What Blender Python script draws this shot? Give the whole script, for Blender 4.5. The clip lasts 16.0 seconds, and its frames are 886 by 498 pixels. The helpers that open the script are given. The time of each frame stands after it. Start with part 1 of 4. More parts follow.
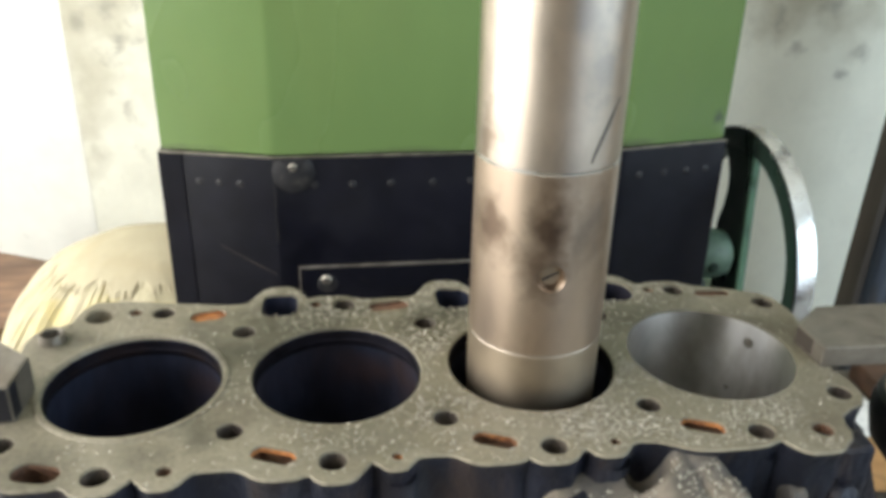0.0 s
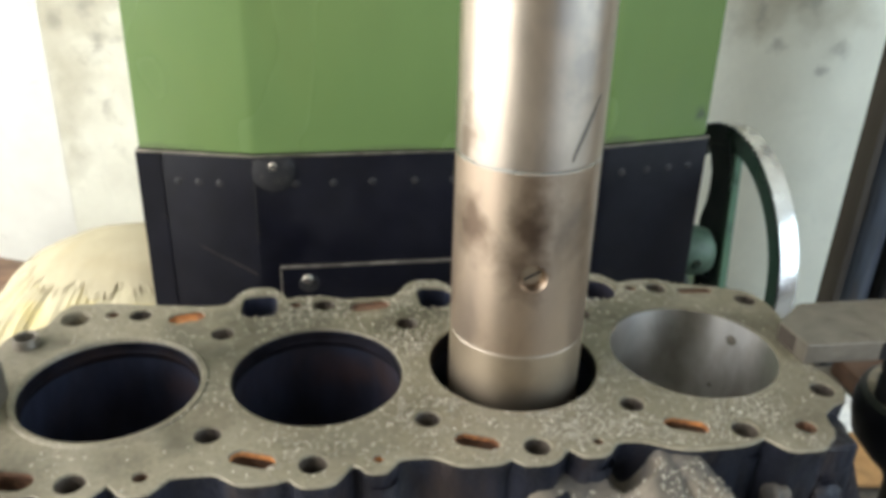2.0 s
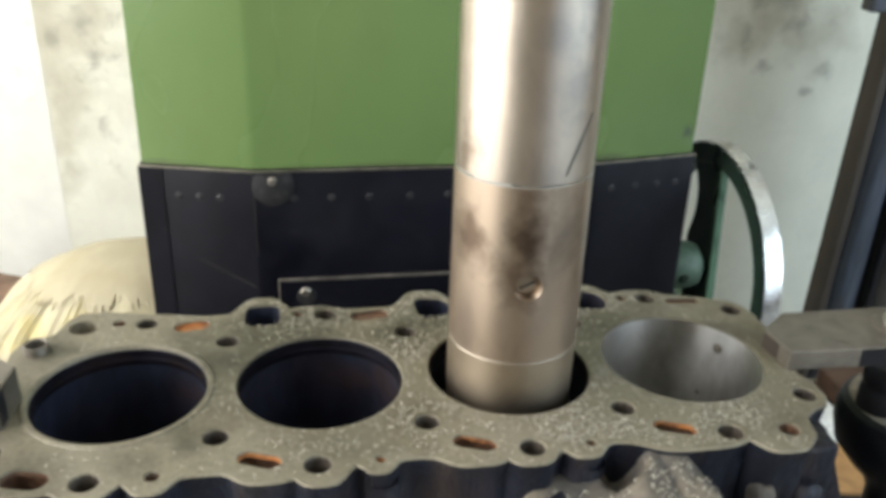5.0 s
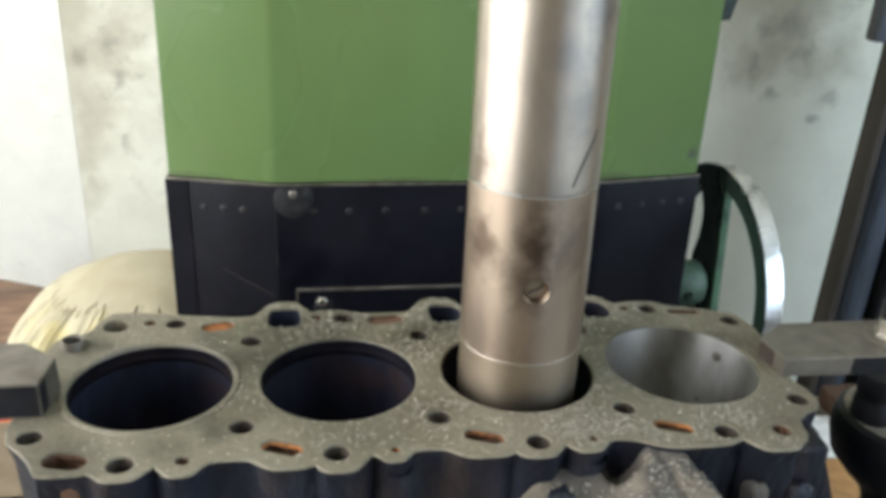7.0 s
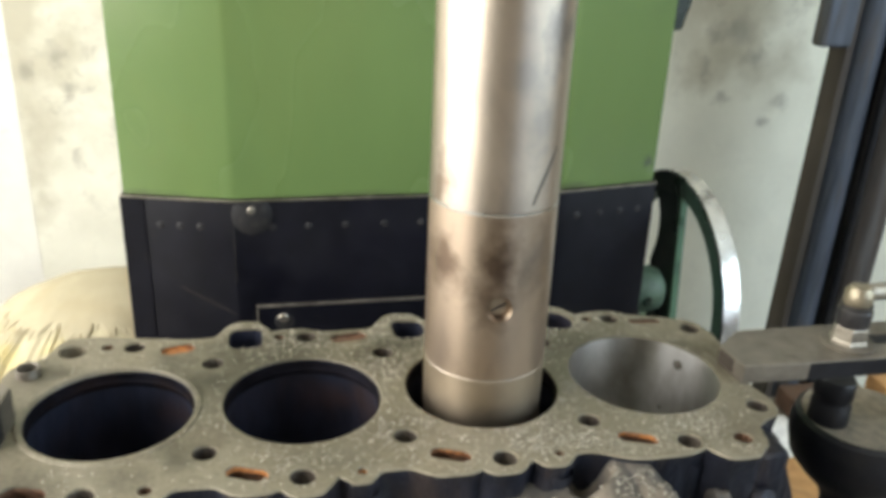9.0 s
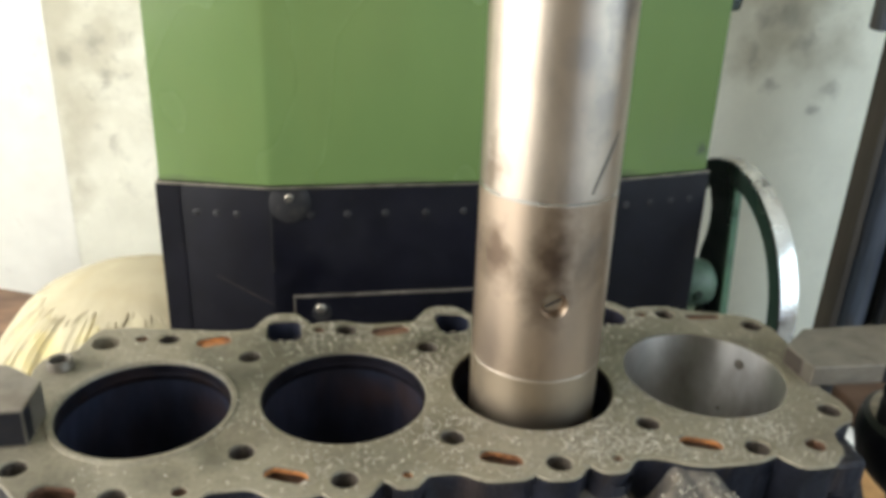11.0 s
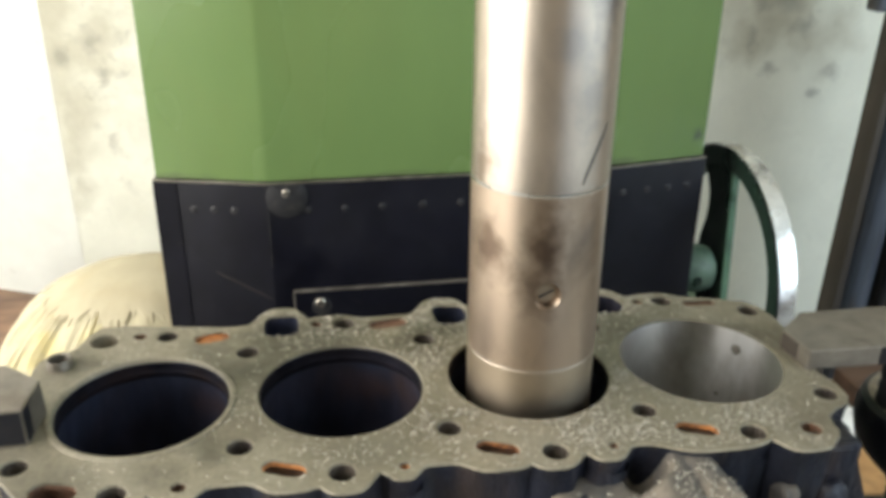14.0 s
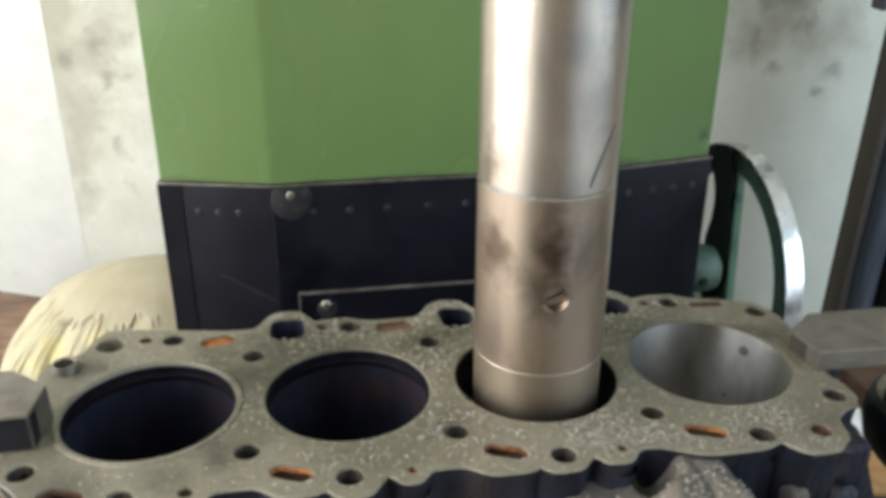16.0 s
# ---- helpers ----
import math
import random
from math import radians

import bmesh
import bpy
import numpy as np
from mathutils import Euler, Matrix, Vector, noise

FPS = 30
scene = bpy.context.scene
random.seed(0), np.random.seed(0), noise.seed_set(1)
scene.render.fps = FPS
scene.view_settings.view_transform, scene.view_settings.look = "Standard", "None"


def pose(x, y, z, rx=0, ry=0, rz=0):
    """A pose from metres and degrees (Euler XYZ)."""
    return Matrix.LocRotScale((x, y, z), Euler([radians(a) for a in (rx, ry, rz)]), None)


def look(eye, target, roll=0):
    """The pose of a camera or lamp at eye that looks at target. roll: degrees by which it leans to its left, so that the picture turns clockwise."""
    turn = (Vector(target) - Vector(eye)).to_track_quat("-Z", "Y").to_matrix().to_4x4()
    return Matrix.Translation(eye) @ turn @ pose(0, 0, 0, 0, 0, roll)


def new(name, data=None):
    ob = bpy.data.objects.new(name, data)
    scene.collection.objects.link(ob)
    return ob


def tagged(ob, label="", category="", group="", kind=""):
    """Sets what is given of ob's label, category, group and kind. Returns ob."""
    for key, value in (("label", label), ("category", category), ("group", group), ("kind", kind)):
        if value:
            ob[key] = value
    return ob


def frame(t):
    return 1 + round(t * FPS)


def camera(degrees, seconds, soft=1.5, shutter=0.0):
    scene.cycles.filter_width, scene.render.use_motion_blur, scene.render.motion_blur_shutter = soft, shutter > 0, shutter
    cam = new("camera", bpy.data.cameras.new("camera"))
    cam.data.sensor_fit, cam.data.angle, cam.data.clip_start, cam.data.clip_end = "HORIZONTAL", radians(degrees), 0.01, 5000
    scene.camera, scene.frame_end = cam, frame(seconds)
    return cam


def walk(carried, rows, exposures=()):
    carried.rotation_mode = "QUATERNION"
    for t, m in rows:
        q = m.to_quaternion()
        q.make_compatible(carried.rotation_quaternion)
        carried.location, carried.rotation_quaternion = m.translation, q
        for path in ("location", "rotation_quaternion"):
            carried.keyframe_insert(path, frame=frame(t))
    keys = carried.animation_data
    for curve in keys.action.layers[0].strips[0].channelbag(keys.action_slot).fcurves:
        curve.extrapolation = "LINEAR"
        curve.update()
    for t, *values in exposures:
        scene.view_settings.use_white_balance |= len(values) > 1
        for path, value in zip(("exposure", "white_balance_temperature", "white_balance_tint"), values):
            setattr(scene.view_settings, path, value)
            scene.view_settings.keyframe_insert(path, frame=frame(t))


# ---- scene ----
from mathutils.geometry import delaunay_2d_cdt

# ---------------------------------------------------------------- camera
cam = camera(54.93, 16.0, soft=4.4)
ROWS = [  # seconds, x, y, z, yaw, pitch, roll
    (0.0, -0.1071, -0.3925, 1.2154, -8.21, -25.98, 1.42),
    (0.5, -0.1043, -0.3909, 1.2160, -8.20, -25.97, 0.76),
    (1.0, -0.1016, -0.3907, 1.2146, -8.69, -26.18, 1.23),
    (1.5, -0.1055, -0.3906, 1.2128, -9.02, -26.26, 1.87),
    (2.0, -0.1044, -0.3880, 1.2140, -9.36, -26.10, 1.57),
    (2.5, -0.1037, -0.3865, 1.2159, -8.82, -26.15, 0.83),
    (3.0, -0.1052, -0.3879, 1.2154, -9.16, -25.96, 1.34),
    (3.5, -0.1105, -0.3996, 1.2162, -9.77, -25.13, 1.91),
    (4.0, -0.1116, -0.4045, 1.2172, -10.05, -24.89, 2.15),
    (6.3, -0.1172, -0.4138, 1.2204, -9.93, -24.03, 1.44),
    (6.5, -0.1181, -0.4215, 1.2210, -9.27, -23.44, 1.44),
    (7.0, -0.1200, -0.4374, 1.2211, -9.34, -23.21, 2.52),
    (7.5, -0.1240, -0.4491, 1.2302, -10.52, -21.99, 2.61),
    (8.0, -0.1220, -0.4409, 1.2282, -12.99, -22.70, 3.03),
    (8.2, -0.1211, -0.4446, 1.2303, -12.89, -22.28, 2.65),
    (10.3, -0.1257, -0.4055, 1.2184, -11.83, -23.78, 2.78),
    (10.5, -0.1266, -0.4046, 1.2173, -11.75, -23.67, 2.83),
    (11.0, -0.1252, -0.4061, 1.2161, -9.97, -23.55, 1.94),
    (11.5, -0.1184, -0.4087, 1.2168, -10.24, -23.72, 1.05),
    (12.0, -0.1194, -0.4102, 1.2188, -9.84, -23.52, 0.40),
    (12.5, -0.1191, -0.4117, 1.2162, -9.69, -23.91, 0.91),
    (13.0, -0.1180, -0.4080, 1.2139, -9.44, -24.46, 1.29),
    (13.5, -0.1199, -0.4045, 1.2150, -9.62, -24.41, 1.01),
    (14.0, -0.1191, -0.4083, 1.2173, -9.61, -24.16, 0.53),
    (14.5, -0.1169, -0.4069, 1.2161, -9.71, -24.31, 0.62),
    (15.0, -0.1182, -0.4036, 1.2146, -9.83, -24.56, 0.92),
    (15.5, -0.1204, -0.4041, 1.2145, -9.86, -24.49, 1.14),
    (16.0, -0.1206, -0.4059, 1.2178, -9.38, -24.15, 0.18),
]


def eye_pose(x, y, z, yaw, pitch, roll):
    return (Matrix.Translation((x, y, z)) @ Matrix.Rotation(radians(yaw), 4, "Z")
            @ Matrix.Rotation(radians(90 + pitch), 4, "X") @ Matrix.Rotation(radians(roll), 4, "Z"))


EXPOSURES = [  # seconds, stops, kelvin, tint
    (0.0, 0.04, 6100, 10), (0.5, 0.03, 6100, 10), (1.0, 0.01, 6100, 10), (1.5, -0.01, 6050, 10), (2.0, -0.01, 6100, 10), (2.5, 0.03, 6050, 10),
    (3.0, 0.03, 6050, 10), (3.5, -0.04, 6250, 10), (4.0, -0.04, 6200, 10), (6.5, -0.23, 5900, 10), (7.0, -0.24, 5850, 10), (7.5, -0.22, 5900, 10),
    (8.0, 0.01, 6200, 10), (10.5, -0.02, 6300, 10), (11.0, -0.11, 6200, 10), (11.5, -0.02, 5900, 10), (12.0, -0.25, 5850, 10), (12.5, -0.21, 5850, 10),
    (13.0, 0.04, 5900, 10), (13.5, -0.23, 5900, 10), (14.0, 0.01, 6250, 10), (14.5, -0.04, 5900, 10), (15.0, -0.22, 6050, 10), (15.5, -0.04, 6200, 10),
    (16.0, -0.25, 5900, 10),
]
walk(cam, [(t, eye_pose(*row)) for t, *row in ROWS], EXPOSURES)

# ---------------------------------------------------------------- light
world = bpy.data.worlds.new("sky")
scene.world = world
world.use_nodes = True
wn = world.node_tree.nodes
sky = wn.new("ShaderNodeTexSky")
sky.sky_type, sky.sun_disc = "NISHITA", False
sky.sun_elevation, sky.sun_rotation = radians(40), radians(250)
world.node_tree.links.new(sky.outputs["Color"], wn["Background"].inputs["Color"])
wn["Background"].inputs["Strength"].default_value = 0.1

sun = new("sun", bpy.data.lights.new("sun", "SUN"))
sun.data.energy, sun.data.angle, sun.data.color = 2.0, radians(0.5), (1, 0.95, 0.88)
sun.matrix_world = look((-3, 6, 5), (0, 0, 0))


def area_lamp(name, eye, target, width, height, watts, color):
    lamp = new(name, bpy.data.lights.new(name, "AREA"))
    lamp.data.shape, lamp.data.size, lamp.data.size_y = "RECTANGLE", width, height
    lamp.data.energy, lamp.data.color = watts, color
    lamp.matrix_world = look(eye, target)
    return lamp


area_lamp("daylight_side", (-1.47, -0.22, 1.60), (0.5, 0.0, 1.40), 1.85, 1.6, 82, (1.0, 0.948, 0.852))
area_lamp("daylight_far", (2.25, -1.2, 1.78), (0.8, 0.15, 1.3), 2.2, 1.6, 55, (0.80, 0.94, 1.0))
# added fill lamp in the unseen front wall, brightens bore and bar
area_lamp("fill_front", (1.3, -2.55, 1.4), (0.3, 0.2, 1.2), 1.1, 1.9, 9, (0.84, 0.92, 1.0))

# ---------------------------------------------------------------- materials
P = 0.107       # bore pitch of the block: plan coordinates count in bore pitches
DECK_Z = 0.95   # height of the block's top face
BAR_X, BAR_R = 2.509, 0.3365   # the boring bar's axis and radius, in pitches


def at(x, y, z):
    """World place of plan coordinates: x along the row of bores, y away from the camera, z over the block's face."""
    return Vector(((x - 2.5) * P, y * P, DECK_Z + z * P))


def on_tube(x, r, deg, z, wide, tall, tone, amount):
    """A smudge on a tube of radius r about plan x, at an angle and height, so many degrees wide."""
    a = radians(deg)
    return (at(x + r * math.cos(a), r * math.sin(a), z), r * P * radians(wide), tall * P, tone, amount)


def mat(name, color, rough=0.6, metal=0.0, grain=(60, 0.15), stain=None, bump=(120, 0.2), spec=0.5, stretch=(1, 1, 1), rough_var=0.15, stain2=None, turned=0.0, above=None, spots=()):
    """A surface with colour grain, larger stains (scale, colour, amount, low, high), uneven gloss and fine relief; spots = smudges (place, radius across, radius up, colour, amount)."""
    m = bpy.data.materials.new(name)
    m.use_nodes = True
    n, l = m.node_tree.nodes, m.node_tree.links
    b = n["Principled BSDF"]
    co = n.new("ShaderNodeTexCoord")
    mp = n.new("ShaderNodeMapping")
    mp.inputs["Scale"].default_value = stretch
    l.new(co.outputs["Object"], mp.inputs["Vector"])

    def noise_tex(scale, detail=4.0, vec=mp):
        t = n.new("ShaderNodeTexNoise")
        t.inputs["Scale"].default_value, t.inputs["Detail"].default_value = scale, detail
        l.new(vec.outputs[0], t.inputs["Vector"])
        return t

    def ramp(src, lo, hi, a=0.0, z=1.0):
        r = n.new("ShaderNodeMapRange")
        r.inputs[1].default_value, r.inputs[2].default_value = lo, hi
        r.inputs[3].default_value, r.inputs[4].default_value = a, z
        l.new(src, r.inputs[0])
        return r.outputs[0]

    def mix(kind, fac, a, c):
        x = n.new("ShaderNodeMix")
        x.data_type, x.blend_type = "RGBA", kind
        for sock, val in ((x.inputs[0], fac), (x.inputs[6], a), (x.inputs[7], c)):
            if isinstance(val, (int, float)):
                sock.default_value = val
            elif isinstance(val, tuple):
                sock.default_value = (*val[:3], 1)
            else:
                l.new(val, sock)
        return x.outputs[2]

    g = noise_tex(grain[0], 6)
    low = tuple(c * (1 - grain[1]) for c in color)
    high = tuple(min(1, c * (1 + grain[1])) for c in color)
    out = mix("MIX", ramp(g.outputs[0], 0.3, 0.7), low, high)
    for st in (stain, stain2):
        if st:
            s = noise_tex(st[0], 7)
            s.inputs["Roughness"].default_value, s.inputs["Distortion"].default_value = 0.62, 0.5
            lo, hi = (st[3], st[4]) if len(st) > 3 else (0.48, 0.68)
            amount = ramp(s.outputs[0], lo, hi, 0, st[2])
            if above:   # damp that has crept down from above
                sep = n.new("ShaderNodeSeparateXYZ")
                l.new(co.outputs["Object"], sep.inputs[0])
                tilt = n.new("ShaderNodeMath")
                tilt.operation = "MULTIPLY_ADD"
                tilt.inputs[1].default_value = -0.22
                l.new(sep.outputs["X"], tilt.inputs[0])
                l.new(sep.outputs["Z"], tilt.inputs[2])
                both = n.new("ShaderNodeMath")
                both.operation = "MULTIPLY"
                l.new(amount, both.inputs[0])
                l.new(ramp(tilt.outputs[0], above[0], above[1], 0.12, 1.0), both.inputs[1])
                amount = both.outputs[0]
            out = mix("MIX", amount, out, st[1])
    for place, across, up, tone, amount in spots:   # single smudges with ragged edges
        warp = n.new("ShaderNodeTexNoise")
        warp.inputs["Scale"].default_value, warp.inputs["Detail"].default_value = 0.9 / across, 6
        l.new(co.outputs["Object"], warp.inputs["Vector"])
        sm = n.new("ShaderNodeMapping")
        sm.inputs["Scale"].default_value = (1 / across, 1 / across, 1 / up)
        sm.inputs["Location"].default_value = (-place[0] / across, -place[1] / across, -place[2] / up)
        l.new(co.outputs["Object"], sm.inputs["Vector"])
        far = n.new("ShaderNodeVectorMath")
        far.operation = "LENGTH"
        l.new(sm.outputs[0], far.inputs[0])
        rag = n.new("ShaderNodeMath")
        rag.operation = "MULTIPLY_ADD"
        rag.inputs[1].default_value = 2.6
        l.new(warp.outputs[0], rag.inputs[0])
        l.new(far.outputs["Value"], rag.inputs[2])
        out = mix("MIX", ramp(rag.outputs[0], 1.5, 2.6, amount, 0.0), out, tone)
    l.new(out, b.inputs["Base Color"])
    b.inputs["Metallic"].default_value = metal
    b.inputs["Specular IOR Level"].default_value = spec
    if turned:   # lathe marks run round the axis and smear the gloss along it
        tan = n.new("ShaderNodeTangent")
        tan.direction_type, tan.axis = "RADIAL", "Z"
        l.new(tan.outputs[0], b.inputs["Tangent"])
        b.inputs["Anisotropic"].default_value, b.inputs["Anisotropic Rotation"].default_value = turned, 0.25
    rn = noise_tex(grain[0] * 0.35, 3)
    l.new(ramp(rn.outputs[0], 0.3, 0.7, max(0.03, rough - rough_var), min(1, rough + rough_var)), b.inputs["Roughness"])
    if bump:
        bt = noise_tex(bump[0], 5)
        bn = n.new("ShaderNodeBump")
        bn.inputs["Strength"].default_value = bump[1]
        bn.inputs["Distance"].default_value = bump[2] if len(bump) > 2 else 0.001
        l.new(bt.outputs[0], bn.inputs["Height"])
        l.new(bn.outputs[0], b.inputs["Normal"])
    return m


OLIVE = (0.050, 0.046, 0.030)
GRIME = [(1.0, 0.28, 0.17, 0.85), (1.0, 0.02, 0.13, 0.6), (0.80, 0.44, 0.16, 0.6), (1.45, 0.58, 0.28, 0.75), (1.2, 0.50, 0.16, 0.7), (1.95, 0.40, 0.2, 0.55), (0.09, 0.43, 0.13, 0.7),
         (0.86, -0.44, 0.09, 0.7), (0.20, -0.62, 0.14, 0.6), (0.62, -0.56, 0.10, 0.45), (2.1, 0.62, 0.2, 0.5), (3.0, 0.45, 0.2, 0.5), (3.95, 0.2, 0.16, 0.5), (1.62, -0.62, 0.14, 0.4), (3.35, 0.62, 0.2, 0.45)]
DECK = mat("machined_iron", (0.194, 0.171, 0.122), 0.6, 0.25, (420, 0.24), (8, (0.085, 0.070, 0.047), 0.6, 0.47, 0.66), (700, 0.28, 0.0008), stain2=(38, (0.235, 0.213, 0.162), 0.45, 0.47, 0.62), spots=[(at(x, y, 0), 1.3 * r * P, 1.3 * r * P, OLIVE, k) for x, y, r, k in GRIME])
CAST = mat("grimy_casting", (0.010, 0.012, 0.022), 0.48, 0.1, (50, 0.5), (24, (0.05, 0.031, 0.02), 0.55, 0.50, 0.66), (260, 0.6, 0.003), stain2=(26, (0.085, 0.09, 0.10), 0.45, 0.55, 0.72), stretch=(1, 1, 0.4), spec=0.4)
# carbon of the old bores; bluish haze is lifted into its base colour
HAZYSOOT = mat("hazed_carboned_bore", (0.017, 0.020, 0.035), 0.7, 0.0, (60, 0.4), (12, (0.030, 0.018, 0.013), 0.5, 0.5, 0.7), (300, 0.4), spec=0.12, stretch=(1, 1, 0.4), spots=[on_tube(x, 0.43, d, -0.26, 26, 0.13, (0.045, 0.024, 0.014), 0.4) for x, d in ((0.5, 38), (1.5, 30), (1.5, 66))])
HOLE = mat("dusty_hole", (0.075, 0.062, 0.05), 0.8, 0.0, (150, 0.4), (60, (0.03, 0.024, 0.024), 0.8), (400, 0.4), spec=0.2)
FRESH = mat("fresh_bored_iron", (0.60, 0.59, 0.575), 0.46, 1.0, (40, 0.08), (20, (0.30, 0.265, 0.22), 0.75, 0.44, 0.62), (900, 0.10, 0.0003), stretch=(1, 1, 0.3), rough_var=0.06, turned=0.75)
RIDGE = mat("worn_ridge", (0.0065, 0.006, 0.009), 0.7, 0.0, (60, 0.5), (22, (0.022, 0.012, 0.008), 0.6, 0.5, 0.68), (300, 0.3), spec=0.06)
PORE = mat("porous_iron", (0.20, 0.18, 0.15), 0.6, 0.7, (300, 0.5), None, (500, 0.5))
RUST = mat("rust", (0.42, 0.165, 0.045), 0.85, 0.0, (300, 0.4), (85, (0.12, 0.048, 0.02), 0.85, 0.46, 0.6), (500, 0.6))
BAR = mat("ground_steel", (0.55, 0.475, 0.395), 0.38, 1.0, (35, 0.06), (13, (0.27, 0.235, 0.20), 0.6, 0.53, 0.70), (700, 0.10, 0.0004), stretch=(1, 1, 0.4), rough_var=0.06, stain2=(30, (0.31, 0.27, 0.24), 0.5, 0.54, 0.72), turned=0.5, spots=[on_tube(BAR_X, BAR_R, *q) for q in ((-82, 1.87, 20, 0.16, (0.28, 0.27, 0.265), 0.45), (-55, 2.05, 16, 0.2, (0.2, 0.19, 0.19), 0.7), (-66, 1.62, 14, 0.16, (0.24, 0.23, 0.225), 0.5), (-158, 1.30, 14, 0.14, (0.2, 0.15, 0.11), 0.7))])
HEAD = mat("browned_steel", (0.49, 0.39, 0.30), 0.40, 1.0, (45, 0.08), (19, (0.19, 0.135, 0.095), 0.6, 0.51, 0.70), (700, 0.12, 0.0004), stretch=(1, 1, 0.6), rough_var=0.08, stain2=(55, (0.27, 0.21, 0.165), 0.45, 0.52, 0.74), turned=0.4, spots=[on_tube(BAR_X, BAR_R, *q) for q in ((-98, 0.90, 17, 0.20, (0.14, 0.095, 0.068), 0.75), (-96, 0.86, 8, 0.14, (0.08, 0.053, 0.04), 0.5), (-150, 0.86, 20, 0.17, (0.12, 0.08, 0.056), 0.8), (-112, 0.72, 12, 0.12, (0.15, 0.105, 0.075), 0.6), (-94, 0.64, 14, 0.10, (0.14, 0.1, 0.075), 0.6), (-66, 0.92, 15, 0.15, (0.2, 0.17, 0.15), 0.6))])
PILOT = mat("dull_steel", (0.41, 0.338, 0.252), 0.42, 1.0, (60, 0.08), (30, (0.30, 0.25, 0.2), 0.5), (700, 0.1, 0.0004), rough_var=0.06, turned=0.4)
SCRAPE = mat("dark_scrape", (0.13, 0.115, 0.10), 0.6, 0.5, (400, 0.4), None, None)
DULLRUST = mat("dull_rust", (0.115, 0.056, 0.03), 0.85, 0.0, (300, 0.4), (120, (0.08, 0.05, 0.035), 0.6), (500, 0.6))
STEEL = mat("bright_steel", (0.62, 0.61, 0.58), 0.28, 1.0, (120, 0.1), None, (600, 0.1), rough_var=0.08)
CHROME = mat("polished_rim", (0.74, 0.74, 0.73), 0.26, 1.0, (90, 0.08), (60, (0.5, 0.48, 0.45), 0.3), (500, 0.08), rough_var=0.08)
GREEN = mat("green_enamel", (0.127, 0.195, 0.067), 0.27, 0.0, (14, 0.06), (5, (0.132, 0.182, 0.058), 0.6), (160, 0.08, 0.0006), stain2=(9, (0.095, 0.16, 0.056), 0.4, 0.55, 0.75), stretch=(1, 1, 0.45), rough_var=0.07, spots=[(Vector((0.245, 0.317, 0.990)), 0.006, 0.006, (0.07, 0.09, 0.06), 0.9), (Vector((-0.235, 0.31, 0.970)), 0.03, 0.006, (0.075, 0.085, 0.05), 0.7), (Vector((-0.06, 0.30, 0.969)), 0.06, 0.005, (0.08, 0.085, 0.05), 0.6), (Vector((0.16, 0.30, 0.970)), 0.03, 0.007, (0.075, 0.085, 0.05), 0.7)])
DKGREEN = mat("dark_green_enamel", (0.010, 0.022, 0.015), 0.35, 0.0, (60, 0.2), (30, (0.02, 0.03, 0.02), 0.5), (200, 0.1))
# brighter copy of the green for the spoke's lit front edge
LITGREEN = mat("lit_green_enamel", (0.07, 0.14, 0.085), 0.4, 0.0, (60, 0.2), (40, (0.03, 0.06, 0.04), 0.6), (200, 0.1))
PALEGREEN = mat("pale_green_enamel", (0.085, 0.14, 0.095), 0.6, 0.0, (60, 0.2), (40, (0.025, 0.04, 0.03), 0.7), (200, 0.1))
BLACK = mat("black_sheet_metal", (0.0035, 0.0036, 0.0068), 0.46, 0.0, (40, 0.3), (12, (0.009, 0.009, 0.0135), 0.7), (140, 0.15, 0.0008), spec=0.19, stain2=(45, (0.028, 0.026, 0.025), 0.35, 0.62, 0.8))
SCUFF = mat("scuffed_black", (0.009, 0.0086, 0.010), 0.6, 0.0, (150, 0.4), (110, (0.065, 0.057, 0.047), 0.5, 0.55, 0.68), (300, 0.2))
EDGE = mat("bare_sheet_edge", (0.34, 0.31, 0.26), 0.45, 0.8, (120, 0.3), (50, (0.12, 0.10, 0.08), 0.6), (300, 0.2))
CLAMP = mat("oiled_steel", (0.16, 0.142, 0.116), 0.5, 0.45, (70, 0.22), (24, (0.09, 0.072, 0.052), 0.7, 0.47, 0.64), (350, 0.3), stain2=(36, (0.235, 0.21, 0.172), 0.5, 0.5, 0.66))
RUBBER = mat("oily_black_iron", (0.009, 0.009, 0.012), 0.5, 0.0, (80, 0.3), (40, (0.02, 0.018, 0.017), 0.5), (250, 0.3), spec=0.3)
DUST = mat("dusty_iron", (0.135, 0.115, 0.088), 0.75, 0.1, (150, 0.3), (22, (0.05, 0.047, 0.047), 0.85, 0.44, 0.62), (350, 0.4), stain2=(60, (0.19, 0.165, 0.125), 0.5, 0.52, 0.7))
DUSTTOP = mat("dust_caked_iron", (0.225, 0.19, 0.14), 0.8, 0.0, (120, 0.25), (30, (0.09, 0.078, 0.062), 0.8, 0.47, 0.64), (350, 0.4))
DAMP = (0.47, 0.44, 0.34)
DAMPSPOTS = [(-0.51, 1.00, 0.075, 0.15, DAMP, 0.85), (-0.50, 0.85, 0.055, 0.10, DAMP, 0.75), (-0.44, 0.97, 0.04, 0.06, DAMP, 0.65), (-0.505, 0.73, 0.025, 0.07, DAMP, 0.5),
             (0.74, 1.02, 0.10, 0.09, DAMP, 0.8), (0.77, 0.965, 0.05, 0.05, DAMP, 0.7), (0.70, 0.93, 0.035, 0.05, DAMP, 0.7), (0.86, 0.93, 0.06, 0.06, DAMP, 0.6)]
